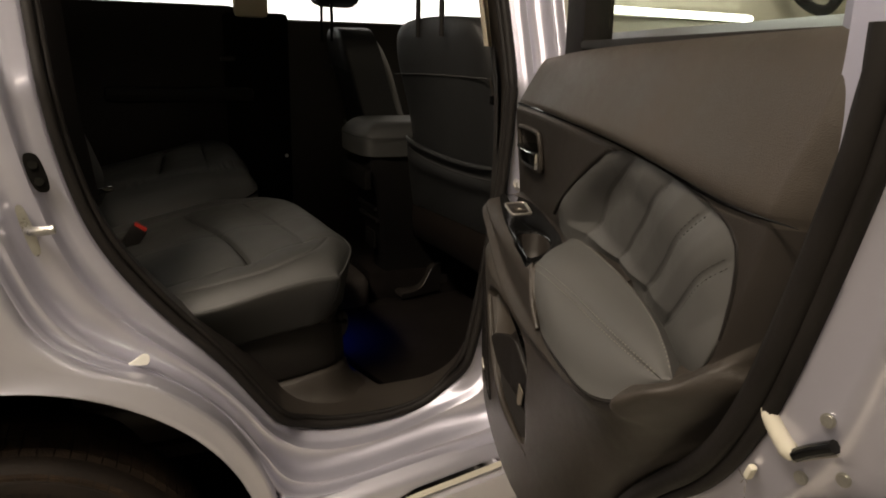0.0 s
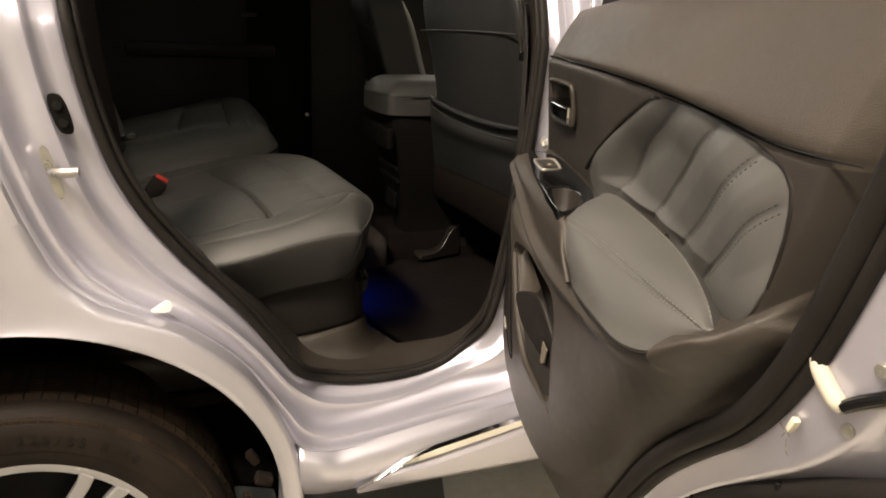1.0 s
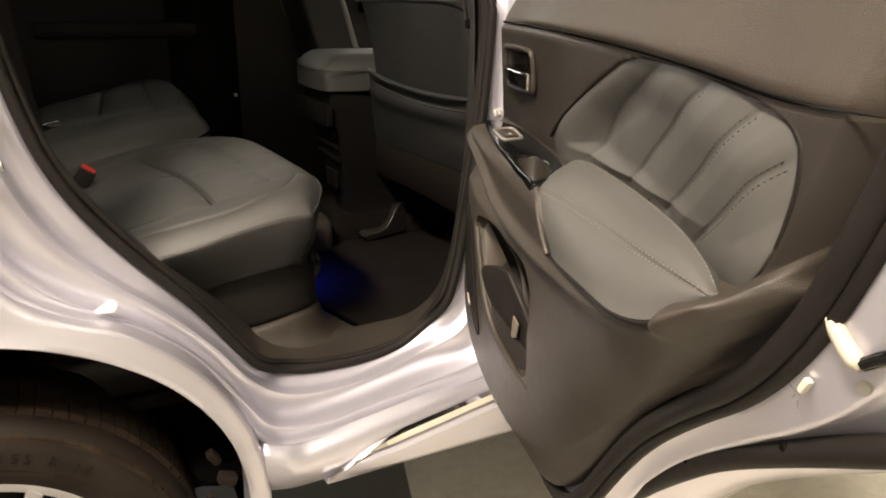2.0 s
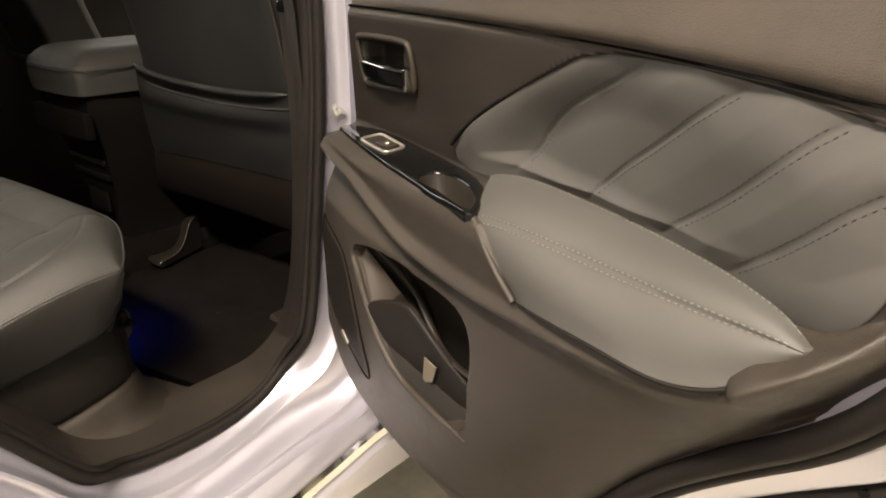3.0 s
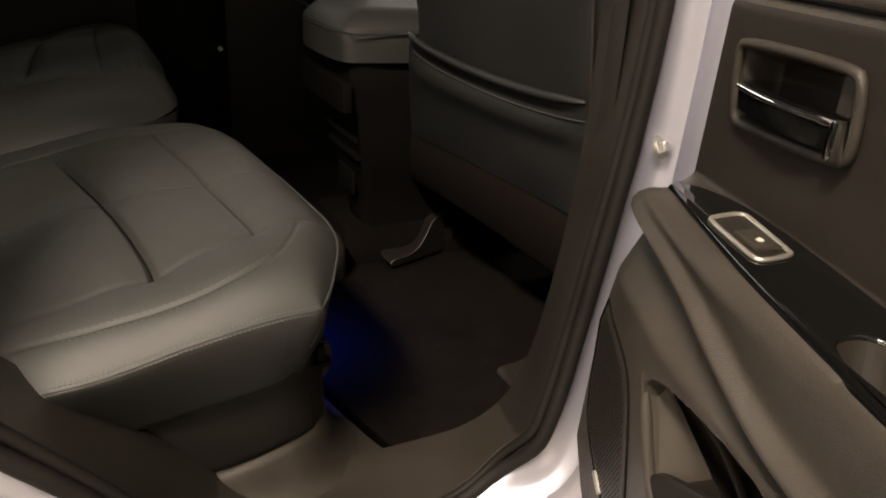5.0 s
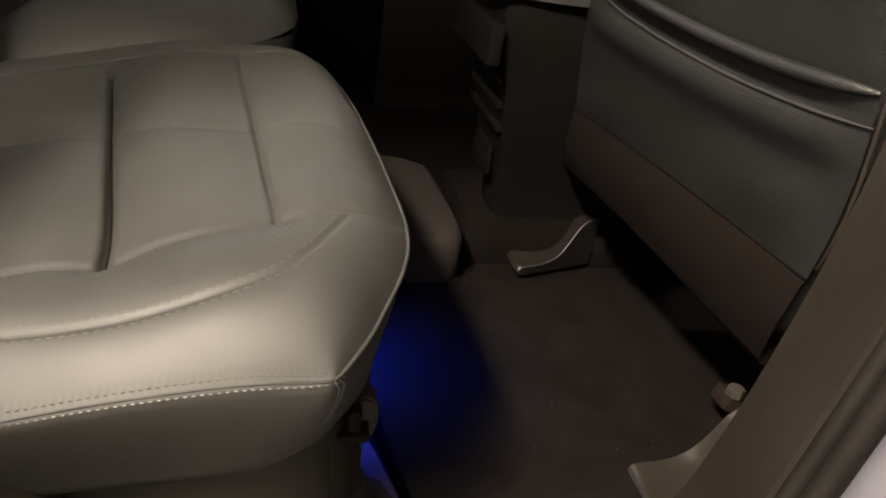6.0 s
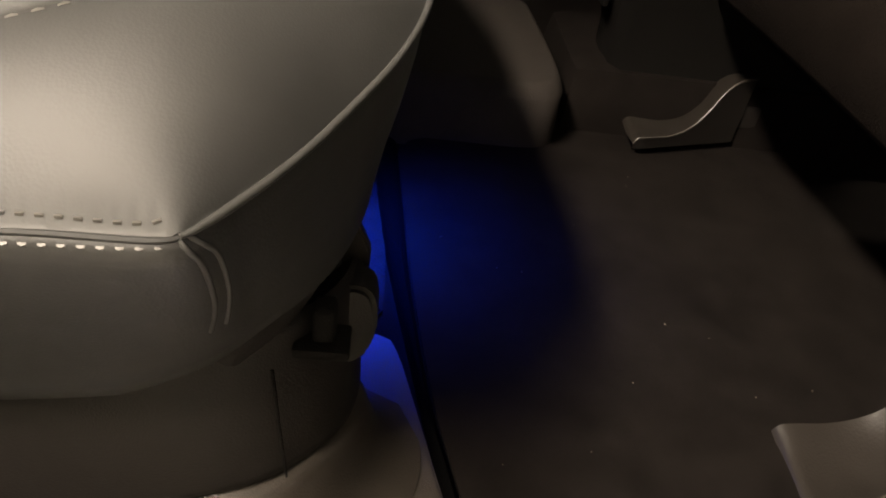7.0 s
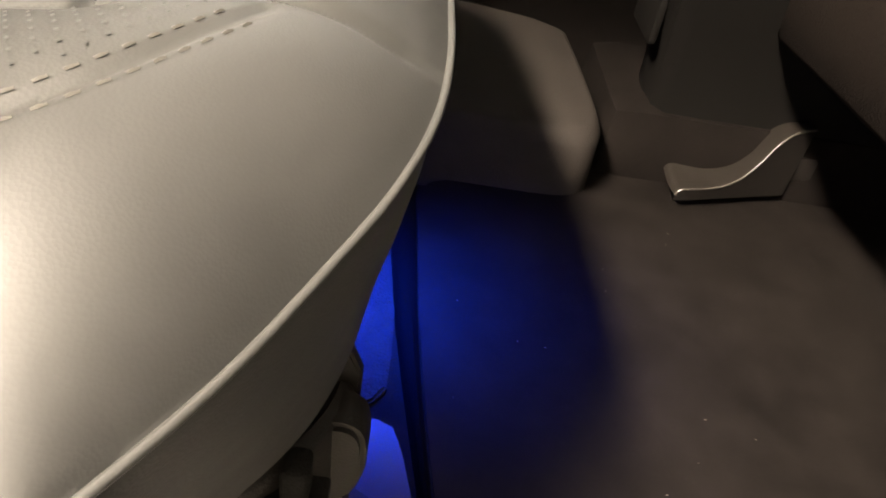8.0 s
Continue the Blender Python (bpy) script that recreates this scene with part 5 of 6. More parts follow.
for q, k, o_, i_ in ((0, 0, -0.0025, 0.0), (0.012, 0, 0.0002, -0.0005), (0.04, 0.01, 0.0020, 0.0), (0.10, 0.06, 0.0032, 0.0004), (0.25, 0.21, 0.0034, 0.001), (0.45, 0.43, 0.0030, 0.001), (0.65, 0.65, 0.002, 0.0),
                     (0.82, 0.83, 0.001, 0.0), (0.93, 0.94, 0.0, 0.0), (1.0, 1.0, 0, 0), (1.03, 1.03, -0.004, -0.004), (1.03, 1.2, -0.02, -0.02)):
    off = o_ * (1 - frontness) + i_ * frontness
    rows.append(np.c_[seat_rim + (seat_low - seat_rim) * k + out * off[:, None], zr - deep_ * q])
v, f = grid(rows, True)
# shade over the near border is put into this darker leather
border = mesh_ob("cushion_border", v, f, LEATHER_SHADED, rear_seat, "charcoal leather cushion border", origin=RS)
low_edge = [(tip + i) % NR for i in range(0, 200) if seat_rim[(tip + i) % NR, 1] < 1.34 and seat_rim[(tip + i) % NR, 0] > 0.17]
tuck = []
for k, back_ in ((0, 0.0), (0.15, 0.001), (0.6, 0.006), (1.0, 0.012), (1.05, 0.03)):
    fall = 0.034 * S(np.arange(len(low_edge)) / 22)
    tuck.append(np.c_[seat_low[low_edge] - out[low_edge] * (0.003 + back_), (zr - deep_)[low_edge] + 0.004 - k * fall])
v, f = grid(tuck)
mesh_ob("cushion_underside", v, f, TRIM_DARK, rear_seat, "brown-black cover under the cushion's front", origin=RS)
fr = [(tip + i) % NR for i in range(0, NR) if seat_rim[(tip + i) % NR, 1] < 1.76 and seat_rim[(tip + i) % NR, 0] > 0.174 and i < 300]
thick = 0.0009 + 0.0005 * S(np.arange(len(fr)) / 14)
v, f = sweep(np.c_[seat_rim[fr] + out[fr] * 0.0008, zr[fr] + 0.0004], thick, 8)
mesh_ob("piping", v, f, LEATHER, rear_seat, "charcoal leather piping", origin=RS)
sd = sorted([i for i in range(NR) if seat_rim[i, 1] < 1.24 and seat_rim[i, 0] < 0.1755], key=lambda i: seat_rim[i, 0])
v, f = sweep(np.c_[seat_rim[sd] - out[sd] * 0.0002, zr[sd] - 0.0006], 0.0010, 6)
mesh_ob("side_seam", v, f, SEAM, rear_seat, "dark sewn side seam", origin=RS)
xs_ = np.arange(-45, 38) * 0.0046
xa = np.array([seat_rim[sd][:, 0]]).ravel()
ya = seat_rim[sd][:, 1]
one = [np.array([(x, np.interp(x, xa, ya) + 0.0026), (x + 0.0042, np.interp(x + 0.0042, xa, ya) + 0.0026)]) - [0.0010, 0] for x in xs_]
v1, f1 = stitches([seat_points(q, 0.0004) for q in one], (0, -0.75, 0.65), 0.0026, 0.0026, 0.00055)
mesh_ob("upper_stitching", v1, f1, THREAD, rear_seat, "row of grey stitching", origin=RS)
edge_ = rows[3]
ord_ = sorted(sd, key=lambda i: edge_[i][0])
ex, ey, ez = edge_[ord_].T
v1, f1 = stitches([[(x, np.interp(x, ex, ey) - 0.0002, np.interp(x, ex, ez) + 0.0070), (x + 0.0042, np.interp(x + 0.0042, ex, ey) - 0.0002, np.interp(x + 0.0042, ex, ez) + 0.0070)] for x in xs_], (0, -0.98, 0.1), 0.0026, 0.0026, 0.00055)
mesh_ob("lower_stitching", v1, f1, THREAD, rear_seat, "row of grey stitching", origin=RS)
for s_ in (0.0042, -0.0042):
    v1, f1 = stitches([seat_points(shift(BOLSTER[6:], s_)[:-1], 0.0003)], (0, -0.3, 0.95), 0.0040, 0.0026, 0.00045)
    mesh_ob("bolster_stitching", v1, f1, THREAD, rear_seat, "row of grey stitching", origin=RS)
v1, f1 = stitches([seat_points(FLAT[6:], 0.0003)], (0, 0, 1), 0.0036, 0.0026, 0.00045)
mesh_ob("panel_stitching", v1, f1, SEAM, rear_seat, origin=RS)
# the border's corner seam: two raised cords that bow outwards from the corner
arc_ = np.cumsum(np.linalg.norm(np.diff(seat_rim, axis=0, append=seat_rim[:1]), axis=1))
for s_ in (0.0, 0.0055):
    q = []
    for j, bow in enumerate((0.0, 0.0004, 0.0014, 0.003, 0.0045, 0.0035, 0.001)):
        k = int(np.argmin(np.abs(arc_ - (arc_[tip] + (bow + s_ * min(1, (j + 1) / 4))))))
        q.append(np.array(rows[j][k]))
    v, f = sweep(resample(q, 30, smooth=2), 0.0010, 8)
    mesh_ob("corner_piping", v, f, LEATHER, rear_seat, "raised corner piping", origin=RS)
# dark lines laid in the sewn folds between the panels, painting their shade
for line, r_, mat_ in ((CROSS_B[:36], 0.0020, CONSOLE_BLACK), (CROSS_A, 0.0007, SEAM), (T_SEAM[6:-3], 0.0007, SEAM), (FAR_SEAM, 0.0008, SEAM)):
    v, f = sweep(seat_points(line, 0.0002), r_ * np.sin(np.pi * np.linspace(0.08, 0.95, len(line))) ** 0.5, 6)
    mesh_ob("fold_shade", v, f, mat_, rear_seat, "dark line laid in a sewn fold for its shade", origin=RS)
# perforations between the sewn lines of the bolster panel
pts = np.array([(x + (0.0028 if j % 2 else 0), y) for j, y in enumerate(np.arange(1.233, 1.302, 0.0050)) for x in np.arange(-0.05, 0.19, 0.0056)])
pts = pts[(away(pts, T_SEAM) > 0.006) & (away(pts, BOLSTER) > 0.008) & (inside(pts, np.vstack([BOLSTER, T_SEAM[::-1]])) > 0)]
v, f = dots(seat_points(pts, 0.0005), (-0.2, -0.2, 1), 0.0006, 6)
pf = mesh_ob("perforation", v, f, SEAM, rear_seat, "fine perforation of the leather", smooth=False, origin=RS)
pf["kind"] = "stuff"

# far cushion, mirrored across the bench, set back a little, with a wide plain middle place
NEAR_Y, FAR_Y = [1.10, 1.175, 1.298, 1.80, 1.862, 1.935, 2.0], [2.76, 2.685, 2.58, 2.22, 2.03, 1.945, 1.88]


def far_y(y):
    return np.interp(y, NEAR_Y, FAR_Y)


def near_y(y):
    return np.interp(y, FAR_Y[::-1], NEAR_Y[::-1])


def set_back(y):
    return 0.015 + 0.075 * S((y - 1.95) / 0.65)


def raised(y):
    return 0.016 * S((y - 1.95) / 0.14) + 0.036 * S((y - 2.00) / 0.55)


def far_lift(p):
    return seat_lift(np.c_[p[:, 0] + set_back(p[:, 1]), near_y(p[:, 1])], None) + raised(p[:, 1])


fr_y = far_y(seat_rim[:, 1])
fo = np.c_[seat_rim[:, 0] - set_back(fr_y), fr_y]
mid_far = np.array([-0.03, 2.32])
rows = []
for s_ in np.r_[1 - np.linspace(0, 1, 90)[:-1] ** 1.3, 0.002]:
    p = mid_far + (fo[::2] - mid_far) * s_
    rows.append(np.c_[p, far_lift(p)])
v, f = grid(rows, True)
mesh_ob("cushion", v, f, LEATHER, rear_seat, "charcoal leather seat cushion with sewn panels", origin=RS)
rows = []
for q, k in ((0, 0), (0.03, 0.0), (0.12, 0.05), (0.4, 0.35), (0.8, 0.8), (1.0, 1.0)):
    low_ = seat_rim + (seat_low - seat_rim) * k
    rows.append(np.c_[low_[:, 0] - set_back(fr_y), far_y(low_[:, 1]), zr - 0.13 * q + raised(fr_y)])
v, f = grid(rows, True)
mesh_ob("cushion_border", v, f, LEATHER, rear_seat, "charcoal leather cushion border", origin=RS)
# the far cushion's folds get the same painted shade lines
for line, r_, mat_ in ((CROSS_B, 0.0020, CONSOLE_BLACK), (CROSS_A, 0.0010, SEAM), (FAR_SEAM, 0.0014, SEAM), (T_SEAM, 0.0010, SEAM)):
    y_ = far_y(line[:, 1])
    q = np.c_[line[:, 0] - set_back(y_), y_]
    v, f = sweep(np.c_[q, far_lift(q) + 0.0002], r_ * np.sin(np.pi * np.linspace(0.08, 0.95, len(q))) ** 0.5, 6)
    mesh_ob("fold_shade", v, f, mat_, rear_seat, "dark line laid in a sewn fold for its shade", origin=RS)
for y0, w_ in ((1.60, 0.66), (2.27, 0.62)):
    oo = [(-w_ / 2, 0.0), (-w_ / 2, 0.55), (-w_ / 2 + 0.06, 0.62), (w_ / 2 - 0.06, 0.62), (w_ / 2, 0.55), (w_ / 2, 0.0)]
    v, f = pillow(oo, lambda p, s: 0.05 * np.sqrt(np.clip(1 - s ** 6, 0, 1)), n=80, rings=20, back=0.12)
    mesh_ob("backrest", [(-0.27 - 0.42 * b_ + h, y0 + a_, 0.80 + b_) for a_, b_, h in v], f, LEATHER, rear_seat, "grey leather backrest", origin=RS)
# plinth and its plastic side cover
PL = [(-0.30, 1.245), (0.05, 1.236), (0.14, 1.240), (0.185, 1.256), (0.214, 1.290), (0.224, 1.330), (0.214, 1.345), (-0.30, 1.345)]
pl = resample(PL, 140, True, 2)
gr = np.roll(pl, -1, 0) - np.roll(pl, 1, 0)
po = np.c_[gr[:, 1], -gr[:, 0]] / np.linalg.norm(gr, axis=1)[:, None]
rows = []
top = np.interp(pl[:, 0], [-0.3, 0.05, 0.15, 0.19, 0.226], [0.72, 0.748, 0.755, 0.753, 0.747])
foot = np.interp(pl[:, 0], [-0.3, 0.08, 0.155, 0.203, 0.226], [0.628, 0.640, 0.650, 0.650, 0.640])
for k, o_ in ((0.0, -0.003), (0.03, 0.0005), (0.10, 0.001), (0.3, 0.0), (0.96, -0.002), (0.99, -0.004), (1.0, -0.008)):
    rows.append(np.c_[pl + po * o_, foot + (top - foot) * k])
rows.append(np.c_[pl - po * 0.022, top - 0.012])
v, f = grid(rows, True)
mesh_ob("side_cover", v, f, TRIM_DARK, rear_seat, "dark plastic side cover of the seat base", origin=RS)
rows = []
for o_, k in ((-0.006, 1.0), (0.004, 0.97), (0.009, 0.86), (0.014, 0.66), (0.021, 0.44), (0.032, 0.24), (0.046, 0.10), (0.060, 0.02)):
    rows.append(np.c_[pl + po * o_ * (1 - 0.25 * S((pl[:, 0] - 0.17) / 0.04))[:, None], 0.584 + (foot - 0.584) * k])
v, f = grid(rows, True)
mesh_ob("base_flare", v, f, FLARE, rear_seat, "brown-grey flared plastic foot of the seat base", origin=RS)
v, f = sweep([(0.184, 1.2535, 0.736), (0.187, 1.252, 0.70), (0.190, 1.2550, 0.657)], 0.0008, 6)
mesh_ob("cover_joint", v, f, LINER, rear_seat, origin=RS)
part("plinth", box((0.42, 1.10, 0.16), (-0.05, 0.44, 0.06), 0.02), CARPET, rear_seat, "carpeted seat base")
part("seat_frame", box((0.40, 0.60, 0.03), (-0.06, 0.10, 0.155), 0.008), GLOSS, rear_seat, "black steel seat frame")
bm = prism([(0.200, 0.19), (0.207, 0.188), (0.222, 0.152), (0.222, 0.132), (0.208, 0.134)], -0.176, -0.168, lambda a, b, h: (a, h, b), 0.0015)
part("hinge_arm", bm, TRIM_DARK, rear_seat, "flat black hinge arm")
bm = prism([(0.207, 0.082), (0.207, 0.134), (0.225, 0.136), (0.231, 0.126), (0.232, 0.104), (0.224, 0.082)], -0.200, -0.178, lambda a, b, h: (a, h, b), 0.0025, 1, 30)
bm.transform(Matrix.Translation((-0.003, 0, 0.012)))
part("hinge_cover", bm, TRIM_DARK, rear_seat, "rounded plastic hinge cover")

part("hinge_lug", box((0.011, 0.014, 0.020), (0.2045, -0.226, 0.150), 0.004, None, 3), CONSOLE_BLACK, rear_seat, "black steel hinge lug")
part("hinge_plate", box((0.026, 0.020, 0.006), (0.204, -0.228, 0.138), 0.002), CONSOLE_BLACK, rear_seat, "black steel hinge plate")

# ---- footwell ----
MAT_EDGE = [(0.2335, 1.745), (0.244, 1.62), (0.2515, 1.517), (0.271, 1.367), (0.288, 1.296), (0.296, 1.262), (0.310, 1.247)]
bm = prism(MAT_EDGE + [(0.42, 1.240), (0.50, 1.255), (0.62, 1.30), (0.66, 1.40), (0.66, 1.74), (0.60, 1.78), (0.30, 1.78)], 0.576, 0.586, lambda a, b, h: (a, b, h), 0.004, 1, 80)
floor_mat = tagged(part("floor_mat", bm, CARPET, None, "dark carpet floor mat"), "dark charcoal carpet mat in the footwell", "mat")
# black band laid over the gap beside the mat, painting its shade
GAP_LINE = [(0.210, 1.745), (0.224, 1.62), (0.240, 1.517), (0.262, 1.400), (0.277, 1.325), (0.289, 1.270), (0.305, 1.246)]
ma, mb = paired(50, 2, MAT_EDGE, GAP_LINE)
rows = [np.c_[mb - [0.001, 0], np.full(50, 0.574)], np.c_[mb, np.full(50, 0.5845)], np.c_[mb * 0.7 + ma * 0.3, np.full(50, 0.5885)], np.c_[mb * 0.2 + ma * 0.8, np.full(50, 0.5895)], np.c_[ma + [0.002, 0], np.full(50, 0.5855)]]
v, f = grid(rows)
mesh_ob("gap_band", v, f, GAP_SHADE, floor_mat, "black band for the shaded gap beside the mat")
bm = prism([(0.03, 1.255), (0.305, 1.250), (0.290, 1.272), (0.281, 1.300), (0.264, 1.367), (0.247, 1.432), (0.236, 1.445), (0.05, 1.445)], 0.572, 0.583, lambda a, b, h: (a, b - 1.0, h), 0.003, 1, 60)
part("floor_trim", bm, SILL_TRIM, car, "brown-grey plastic floor trim beside the seat base")
# strip of lightened carpet where the blue pool is brightest
bm = prism([(0.14, 1.447), (0.234, 1.447), (0.236, 1.52), (0.228, 1.62), (0.212, 1.72), (0.14, 1.74)], 0.572, 0.580, lambda a, b, h: (a, b - 1.0, h), 0.002, 1, 40)
part("carpet_edge", bm, CARPET_LIT, car, "carpet strip under the seat's edge, lightened for the blue light")


def rail_cover(at, turn, size, deep):
    t = thing("rail_cover", at, "scooped grey plastic end cover of a seat rail", "rail cover", "seat rail covers", turn=turn)
    run = resample([(-0.013, -0.004), (-0.010, 0.004), (0.006, 0.004), (0.034, 0.003), (0.062, 0.012), (0.080, 0.034), (0.094, 0.060), (0.110, 0.072), (0.134, 0.074)], 44, smooth=2) * size
    rows = []
    for q in np.linspace(0, 1, 11):
        hollow = 0.004 * math.sin(math.pi * q)
        rows.append([(x - 0.004 * math.cos(math.pi * q), deep * q + 0.20 * max(0, x) * (1 - q), z - hollow + 0.004 * q) for x, z in run])
    v, f = grid(rows)
    shell = mesh_ob("cover_shell", v, f, SATIN_PLASTIC, t, "worn grey plastic scoop")
    v, f = sweep(rows[0], 0.0015, 6)
    mesh_ob("cover_edge", v, f, EDGE_GREY, t, "paler edge of the scoop")
    foot = [(x, y + 0.002, -0.012) for x, y, z in rows[0]]
    v, f = grid([rows[0], [(x, y, z - 0.004) for x, y, z in rows[0]], foot])
    mesh_ob("cover_side", v, f, TRIM_DARK, t, "dark side wall of the cover")
    part("rail", box((0.26, 0.035, 0.03), (0.24, 0.05, 0.02), 0.004), TRIM_DARK, t, "dark steel seat rail")
    return t


rail_cover((0.533, 1.786, 0.598), 8, 1.0, 0.075)
rail_cover((0.540, 1.298, 0.588), 6, 1.0, 0.070)
bk = thing("rail_bolt", (0.70, 1.452, 0.60), "steel bolt and bracket of the seat rail", "bolt")
part("bracket", box((0.055, 0.035, 0.022), (0, 0, 0.008), 0.006, Matrix.Rotation(0.4, 4, "Y")), RUST, bk, "brown rusty bracket")
part("bolt_head", disc(0.011, 0.012, Matrix.Translation((-0.012, -0.01, 0.032)), 6), EDGE_GREY, bk, "dull grey bolt head")


rng = random.Random(7)
crumbs = bmesh.new()
for _ in range(20):
    at = Vector((rng.uniform(0.27, 0.62), rng.uniform(1.27, 1.72), 0.5868))
    bmesh.ops.create_icosphere(crumbs, subdivisions=1, radius=rng.uniform(0.0002, 0.0006), matrix=Matrix.Translation(at) @ Matrix.Diagonal((rng.uniform(1, 2.5), 1, 0.6, 1)))
tagged(part("lint", crumbs, PAPER, None, "pale specks of lint"), "pale specks of lint on the carpet mat", "lint", "", "stuff")


# ---- front seats ----
def front_seat(x, y, side):
    t = thing("front_seat", (x, y, 0.57), "charcoal front seat with a slack map pocket on its back", "seat", "front seats")
    s = side
    out_ = [(0.29 * s, 0.19), (0.245 * s, 0.30), (0.205 * s, 0.40), (0.160 * s, 0.50), (0.142 * s, 0.60), (0.142 * s, 0.70), (0.112 * s, 0.765), (0.03 * s, 0.785), (-0.20 * s, 0.785), (-0.262 * s, 0.755), (-0.278 * s, 0.68),
            (-0.270 * s, 0.59), (-0.250 * s, 0.465), (-0.234 * s, 0.365), (-0.207 * s, 0.29), (-0.160 * s, 0.16)]

    def place(a, b, h):
        """The back leans with its height and turns its outer side forwards."""
        return (-0.28 * (b - 0.09) - h + 0.065 * min(1.1, max(0, (0.27 - a * s) / 0.5)), a, b)

    v, f = pillow(out_, lambda p, s_: 0.026 * np.sqrt(np.clip(1 - s_ ** 9, 0, 1)), n=160, rings=36, back=0.10)
    mesh_ob("backrest", [place(*p) for p in v], f, LEATHER_BACK, t, "charcoal vinyl seat back")
    v, f = pillow([(p[0] * 0.9, p[1] * 0.94 + 0.03) for p in out_], lambda p, s_: -0.09 - 0.05 * np.sqrt(np.clip(1 - s_ ** 4, 0, 1)), n=100, rings=16)
    mesh_ob("front_padding", [place(*p) for p in v], f, LEATHER, t, "grey leather front padding")
    # map pocket: a slack sheet from its sewn foot up to the hem
    hem = resample([(0.165 * s, 0.497), (0.08 * s, 0.476), (-0.05 * s, 0.464), (-0.15 * s, 0.462), (-0.249 * s, 0.467)], 60, smooth=2)
    foot = resample([(0.236 * s, 0.300), (0.12 * s, 0.300), (0.01 * s, 0.298), (-0.10 * s, 0.294), (-0.207 * s, 0.288)], 60, smooth=2)
    k = np.linspace(-1, 1, 60)
    rows = []
    for q in np.linspace(0, 1, 34):
        p = foot + (hem - foot) * q
        p[:, 0] += 0.018 * s * math.sin(math.pi * q) * np.sign(-k * s) * np.abs(k) ** 6 * 0.4
        slack = np.array([noise.noise(Vector((a_ * 6, b_ * 15 + a_ * 3, 1.7))) for a_, b_ in p])
        sag = 0.010 * math.sin(math.pi * q) + 0.012 * q ** 3 + 0.007 * math.exp(-((q - 0.72) / 0.10) ** 2) - 0.004 * math.exp(-((q - 0.88) / 0.05) ** 2)
        h = 0.0275 + (sag + 0.009 * slack * math.sin(math.pi * min(1, q + 0.1))) * (1 - np.abs(k) ** 8)
        rows.append([place(a_, b_, h_) for (a_, b_), h_ in zip(p, h)])
    v, f = grid(rows)
    mesh_ob("map_pocket", v, f, LEATHER_BACK, t, "slack charcoal map pocket")
    edge_run = 1 - np.abs(k) ** 10
    for dz, r_, mat_ in ((0.0, 0.0065, LEATHER_BACK), (-0.026, 0.0016, SEAM)):
        v, f = sweep([place(p[0], p[1] + dz, 0.0285 + 0.011 * e) for p, e in zip(hem, edge_run)], r_ * (0.3 + 0.7 * edge_run), 8)
        mesh_ob("pocket_hem", v, f, mat_, t)
    v, f = sweep([place(p[0], p[1], 0.0285) for p in foot], 0.0009, 6)
    mesh_ob("pocket_seam", v, f, CONSOLE_BLACK, t, "sewn foot of the map pocket")
    v, f = sweep([place(*p, 0.0275) for p in resample([(0.142 * s, 0.655), (-0.05 * s, 0.660), (-0.277 * s, 0.658)], 30, smooth=2)], 0.0018, 6)
    mesh_ob("back_seam", v, f, SEAM, t)
    side_run = resample([(-0.276 * s, 0.66), (-0.268 * s, 0.59), (-0.248 * s, 0.465), (-0.232 * s, 0.365), (-0.208 * s, 0.30)], 40, smooth=2)
    v, f = sweep([place(*p, 0.020) for p in side_run], 0.0022, 6)
    mesh_ob("side_piping", v, f, TRIM, t, "paler piping down the seat's side")
    # fibre board from the pocket's foot to the lower edge
    low = resample([(0.282 * s, 0.195), (0.15 * s, 0.190), (0.0, 0.178), (-0.10 * s, 0.165), (-0.162 * s, 0.160)], 60, smooth=1)
    rows = [[place(a_, b_, h_) for a_, b_ in foot + (low - foot) * q] for q, h_ in ((0.015, 0.027), (0.05, 0.030), (0.5, 0.033), (0.93, 0.032), (1.0, 0.027), (1.02, 0.0), (1.02, -0.03))]
    v, f = grid(rows)
    mesh_ob("lower_board", v, f, BOARD, t, "brown fibre board below the pocket")
    part("seat_base", box((0.46, 0.46, 0.12), (0.30, 0.02 * s, 0.20), 0.04, None, 3), LEATHER_BACK, t)
    v, f = pillow([(-0.14, 0.0), (-0.15, 0.12), (-0.10, 0.18), (0.10, 0.18), (0.15, 0.12), (0.14, 0.0)], lambda p, s_: 0.05 * np.sqrt(np.clip(1 - s_ ** 4, 0, 1)), n=60, rings=14, back=0.08)
    mesh_ob("headrest", [(-0.17 - h, a_ - 0.09 * s, 0.85 + b_) for a_, b_, h in v], f, GLOSS_LEATHER, t, "black padded headrest")
    for s_ in (-0.07, 0.07):
        v, f = sweep([(-0.17, s_ - 0.09 * s, 0.74), (-0.17, s_ - 0.09 * s, 0.90)], 0.006, 8)
        mesh_ob("headrest_post", v, f, RUBBER, t, "black headrest post")
    return t


front_seat(0.625, 1.53, 1)
front_seat(0.625, 2.29, -1)

# ---- console between the front seats ----
cs = thing("centre_console", (0.42, 1.90, 0.60), "grey padded armrest on a black centre console", "console")
v, f = pillow([(0.0, -0.145), (-0.02, -0.10), (-0.025, 0.0), (-0.02, 0.10), (0.0, 0.145), (0.40, 0.145), (0.40, -0.145)], lambda p, s: 0.496 - 0.036 * np.clip((s - 0.62) / 0.38, 0, 1) ** 3, n=120, rings=40, back=0.055, smooth=3)
mesh_ob("armrest_lid", v, f, LEATHER, cs, "grey leather armrest lid")
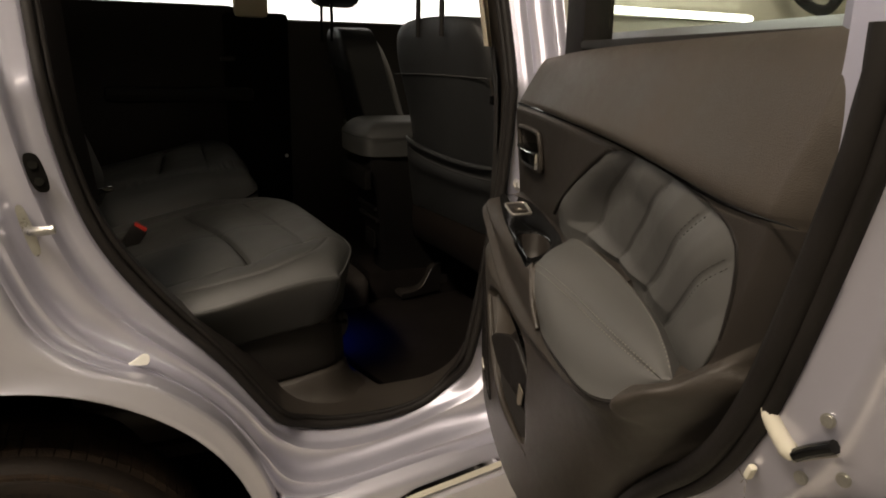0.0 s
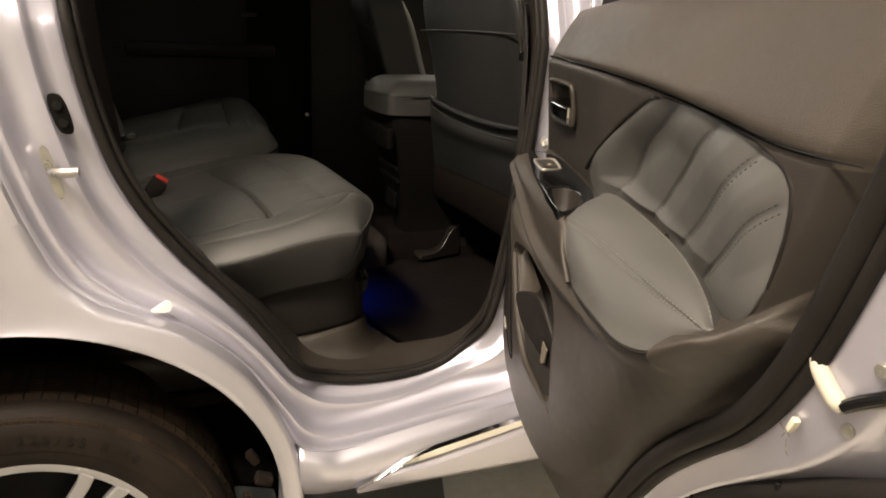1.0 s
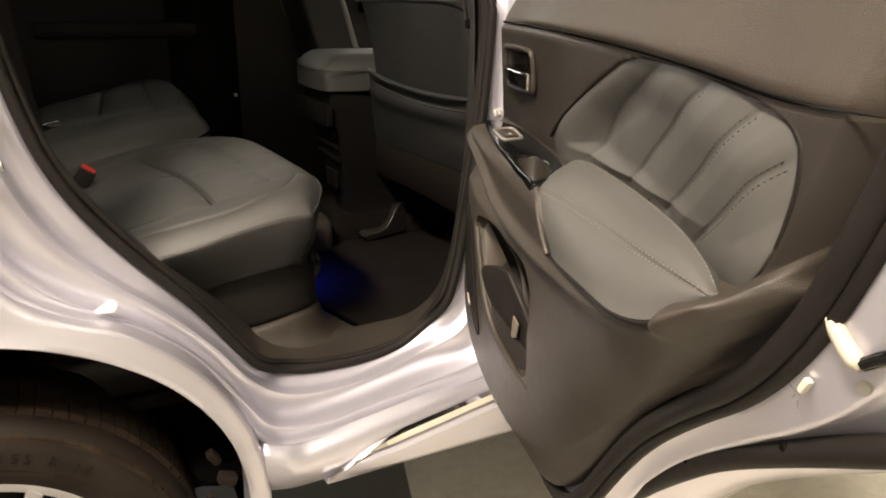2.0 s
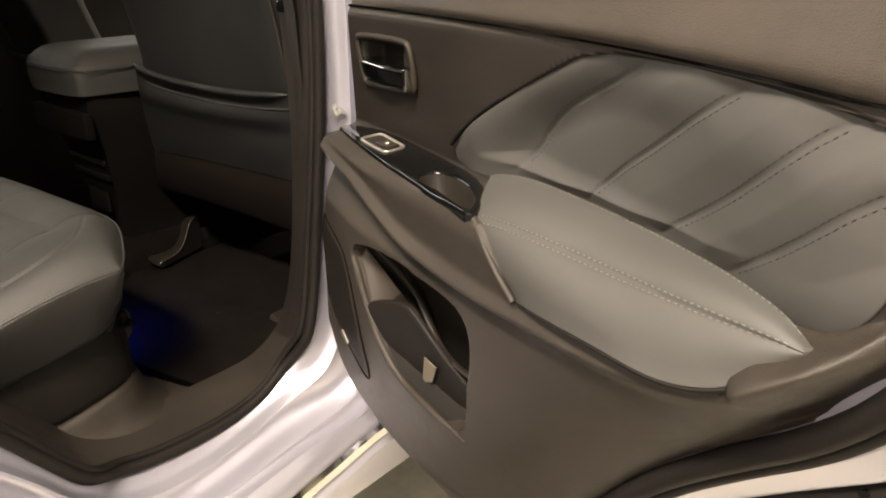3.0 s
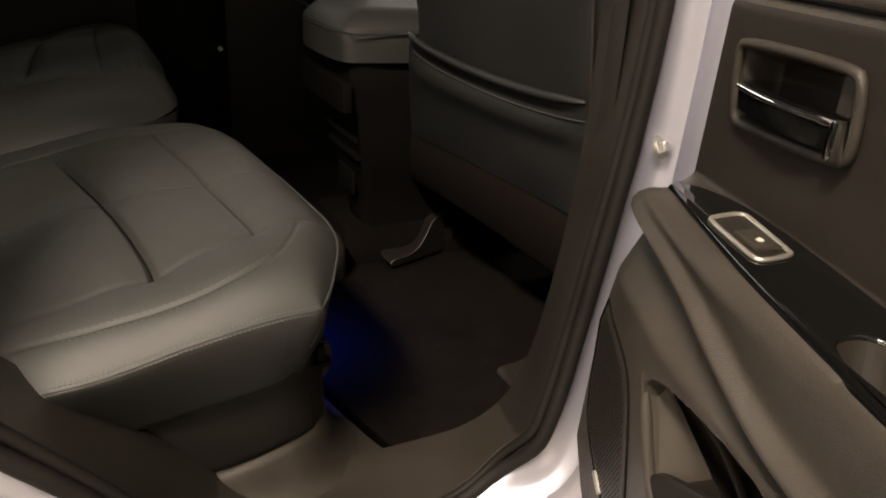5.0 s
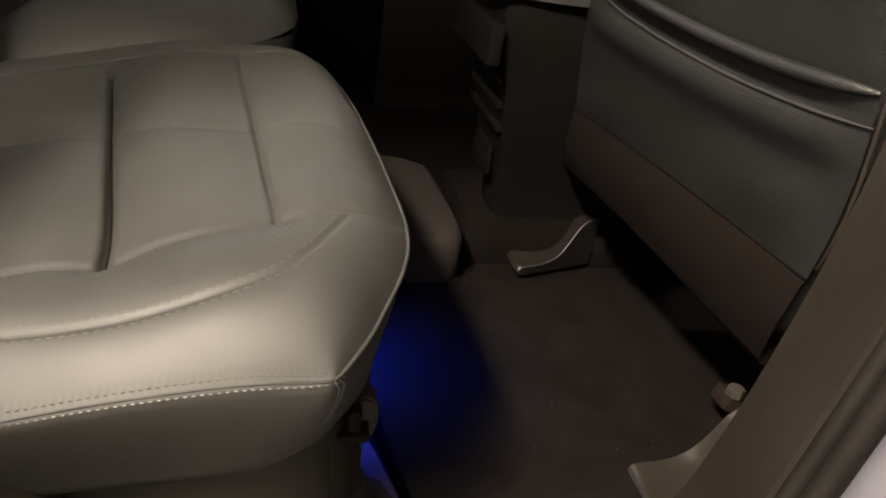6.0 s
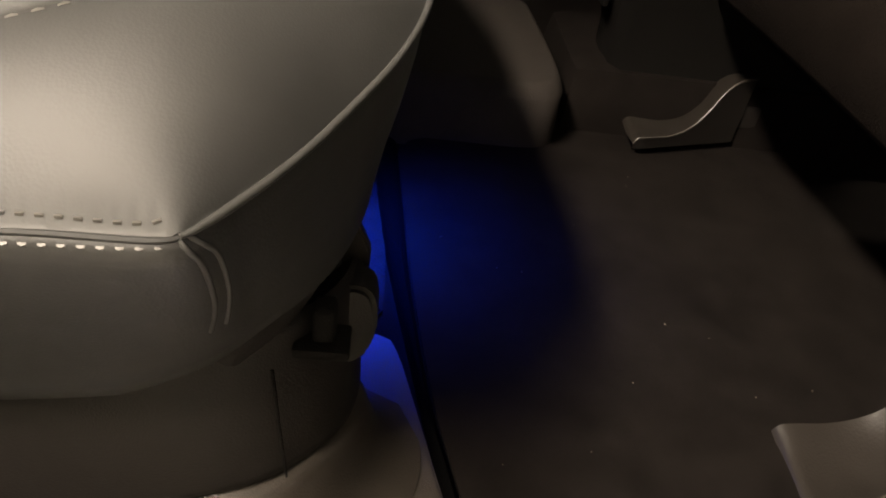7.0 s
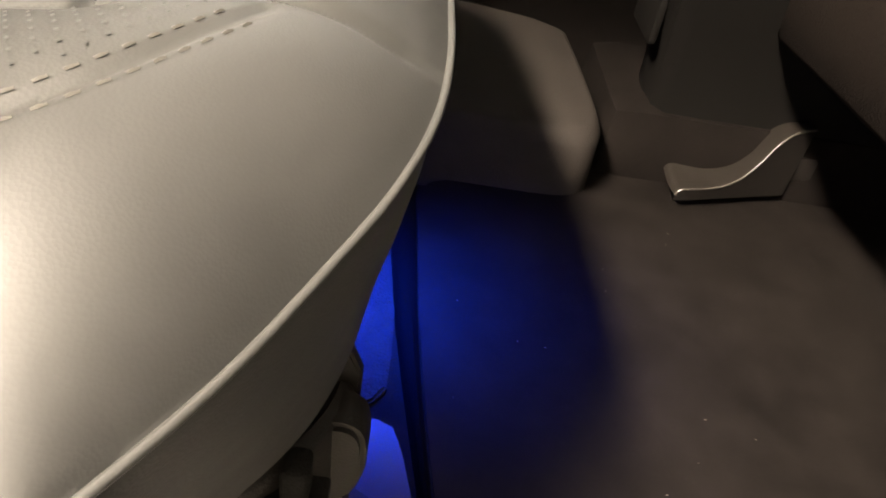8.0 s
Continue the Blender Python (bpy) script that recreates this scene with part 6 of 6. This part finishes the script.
v, f = sweep([(0.40, -0.147, 0.455), (0.0, -0.147, 0.455), (-0.025, -0.08, 0.455), (-0.025, 0.08, 0.455)], 0.0016, 6)
mesh_ob("lid_seam", v, f, SEAM, cs)
rows = []
for z_, x_, y_ in ((0.41, 0.005, 0.125), (0.385, 0.0, 0.128), (0.34, 0.005, 0.122), (0.28, 0.024, 0.112), (0.18, 0.040, 0.092), (0.09, 0.058, 0.050), (-0.02, 0.060, 0.045)):
    rows.append([(0.5, -y_, z_), (x_ + 0.02, -y_, z_), (x_ + 0.004, -y_ + 0.012, z_), (x_, 0.0, z_), (x_ + 0.004, y_ - 0.012, z_), (x_ + 0.02, y_, z_), (0.5, y_, z_)])
v, f = grid(rows)
mesh_ob("console_body", v, f, CONSOLE_BLACK, cs, "black plastic console body")
part("lid_catch", box((0.020, 0.265, 0.055), (-0.006, 0.0, 0.342), 0.006), CONSOLE_BLACK, cs, "grey plastic rear catch")
for z_ in (0.285, 0.250, 0.215):
    part("vent_blade", box((0.012, 0.17, 0.012), (0.026 + 0.12 * (0.285 - z_), 0.0, z_), 0.003, None), CONSOLE_BLACK, cs, "dark vent blade")
part("socket_cover", box((0.010, 0.09, 0.05), (0.040, 0.0, 0.15), 0.006), CONSOLE_BLACK, cs, "plastic socket cover")

# ---- belts and buckles ----
b1 = thing("belt_buckle", (-0.20, 1.60, 0.835), "black seat belt buckle with a red button", "buckle", "belt buckles")
part("buckle_body", box((0.036, 0.022, 0.07), (0, 0, 0.03), 0.006, Matrix.Rotation(radians(35), 4, "Y")), TRIM_DARK, b1)
part("release_button", box((0.028, 0.015, 0.012), (0, 0, 0.066), 0.003, Matrix.Rotation(radians(35), 4, "Y")), RED, b1, "red release button")
b2 = thing("belt_tongue", (-0.222, 1.30, 1.025), "dark belt tongue on black webbing", "seat belt")
part("tongue_plate", box((0.050, 0.006, 0.010), (0, 0, 0), 0.002, Matrix.Rotation(radians(-12), 4, "Y")), GLOSS, b2, "dark belt tongue")
v, f = sweep([(-0.05, -0.02, 0.45), (-0.035, 0.0, 0.15), (-0.02, 0.0, 0.0), (-0.04, 0.02, -0.14)], 0.022, 8, flat=0.12)
mesh_ob("webbing", v, f, TRIM_DARK, b2, "black belt webbing")
sm = thing("door_screw", (0.331, 2.50, 0.916), "small bright screw on the far door", "screw")
part("screw_head", disc(0.006, 0.01, Matrix.Rotation(radians(90), 4, "X"), 10), ZINC, sm)

# ---- blue footwell light under the seat ----
fl = thing("footwell_light", (0.205, 1.565, 0.708), "small blue footwell light under the seat cushion", "lamp")
part("light_body", box((0.03, 0.03, 0.012), (0, 0, 0.008), 0.003), TRIM_DARK, fl)
part("light_lens", box((0.018, 0.018, 0.004), (0, 0, 0), 0.001), BLUE_LED, fl, "glowing blue lens")
lamp = bpy.data.lights.new("footwell_lamp", "SPOT")
lamp.energy, lamp.color, lamp.spot_size, lamp.spot_blend, lamp.shadow_soft_size = 3.7, (0.010, 0.05, 1.0), radians(125), 1.0, 0.006
o = new("footwell_lamp", lamp)
o.matrix_world = look((0.207, 1.565, 0.700), (0.240, 1.56, 0.585))
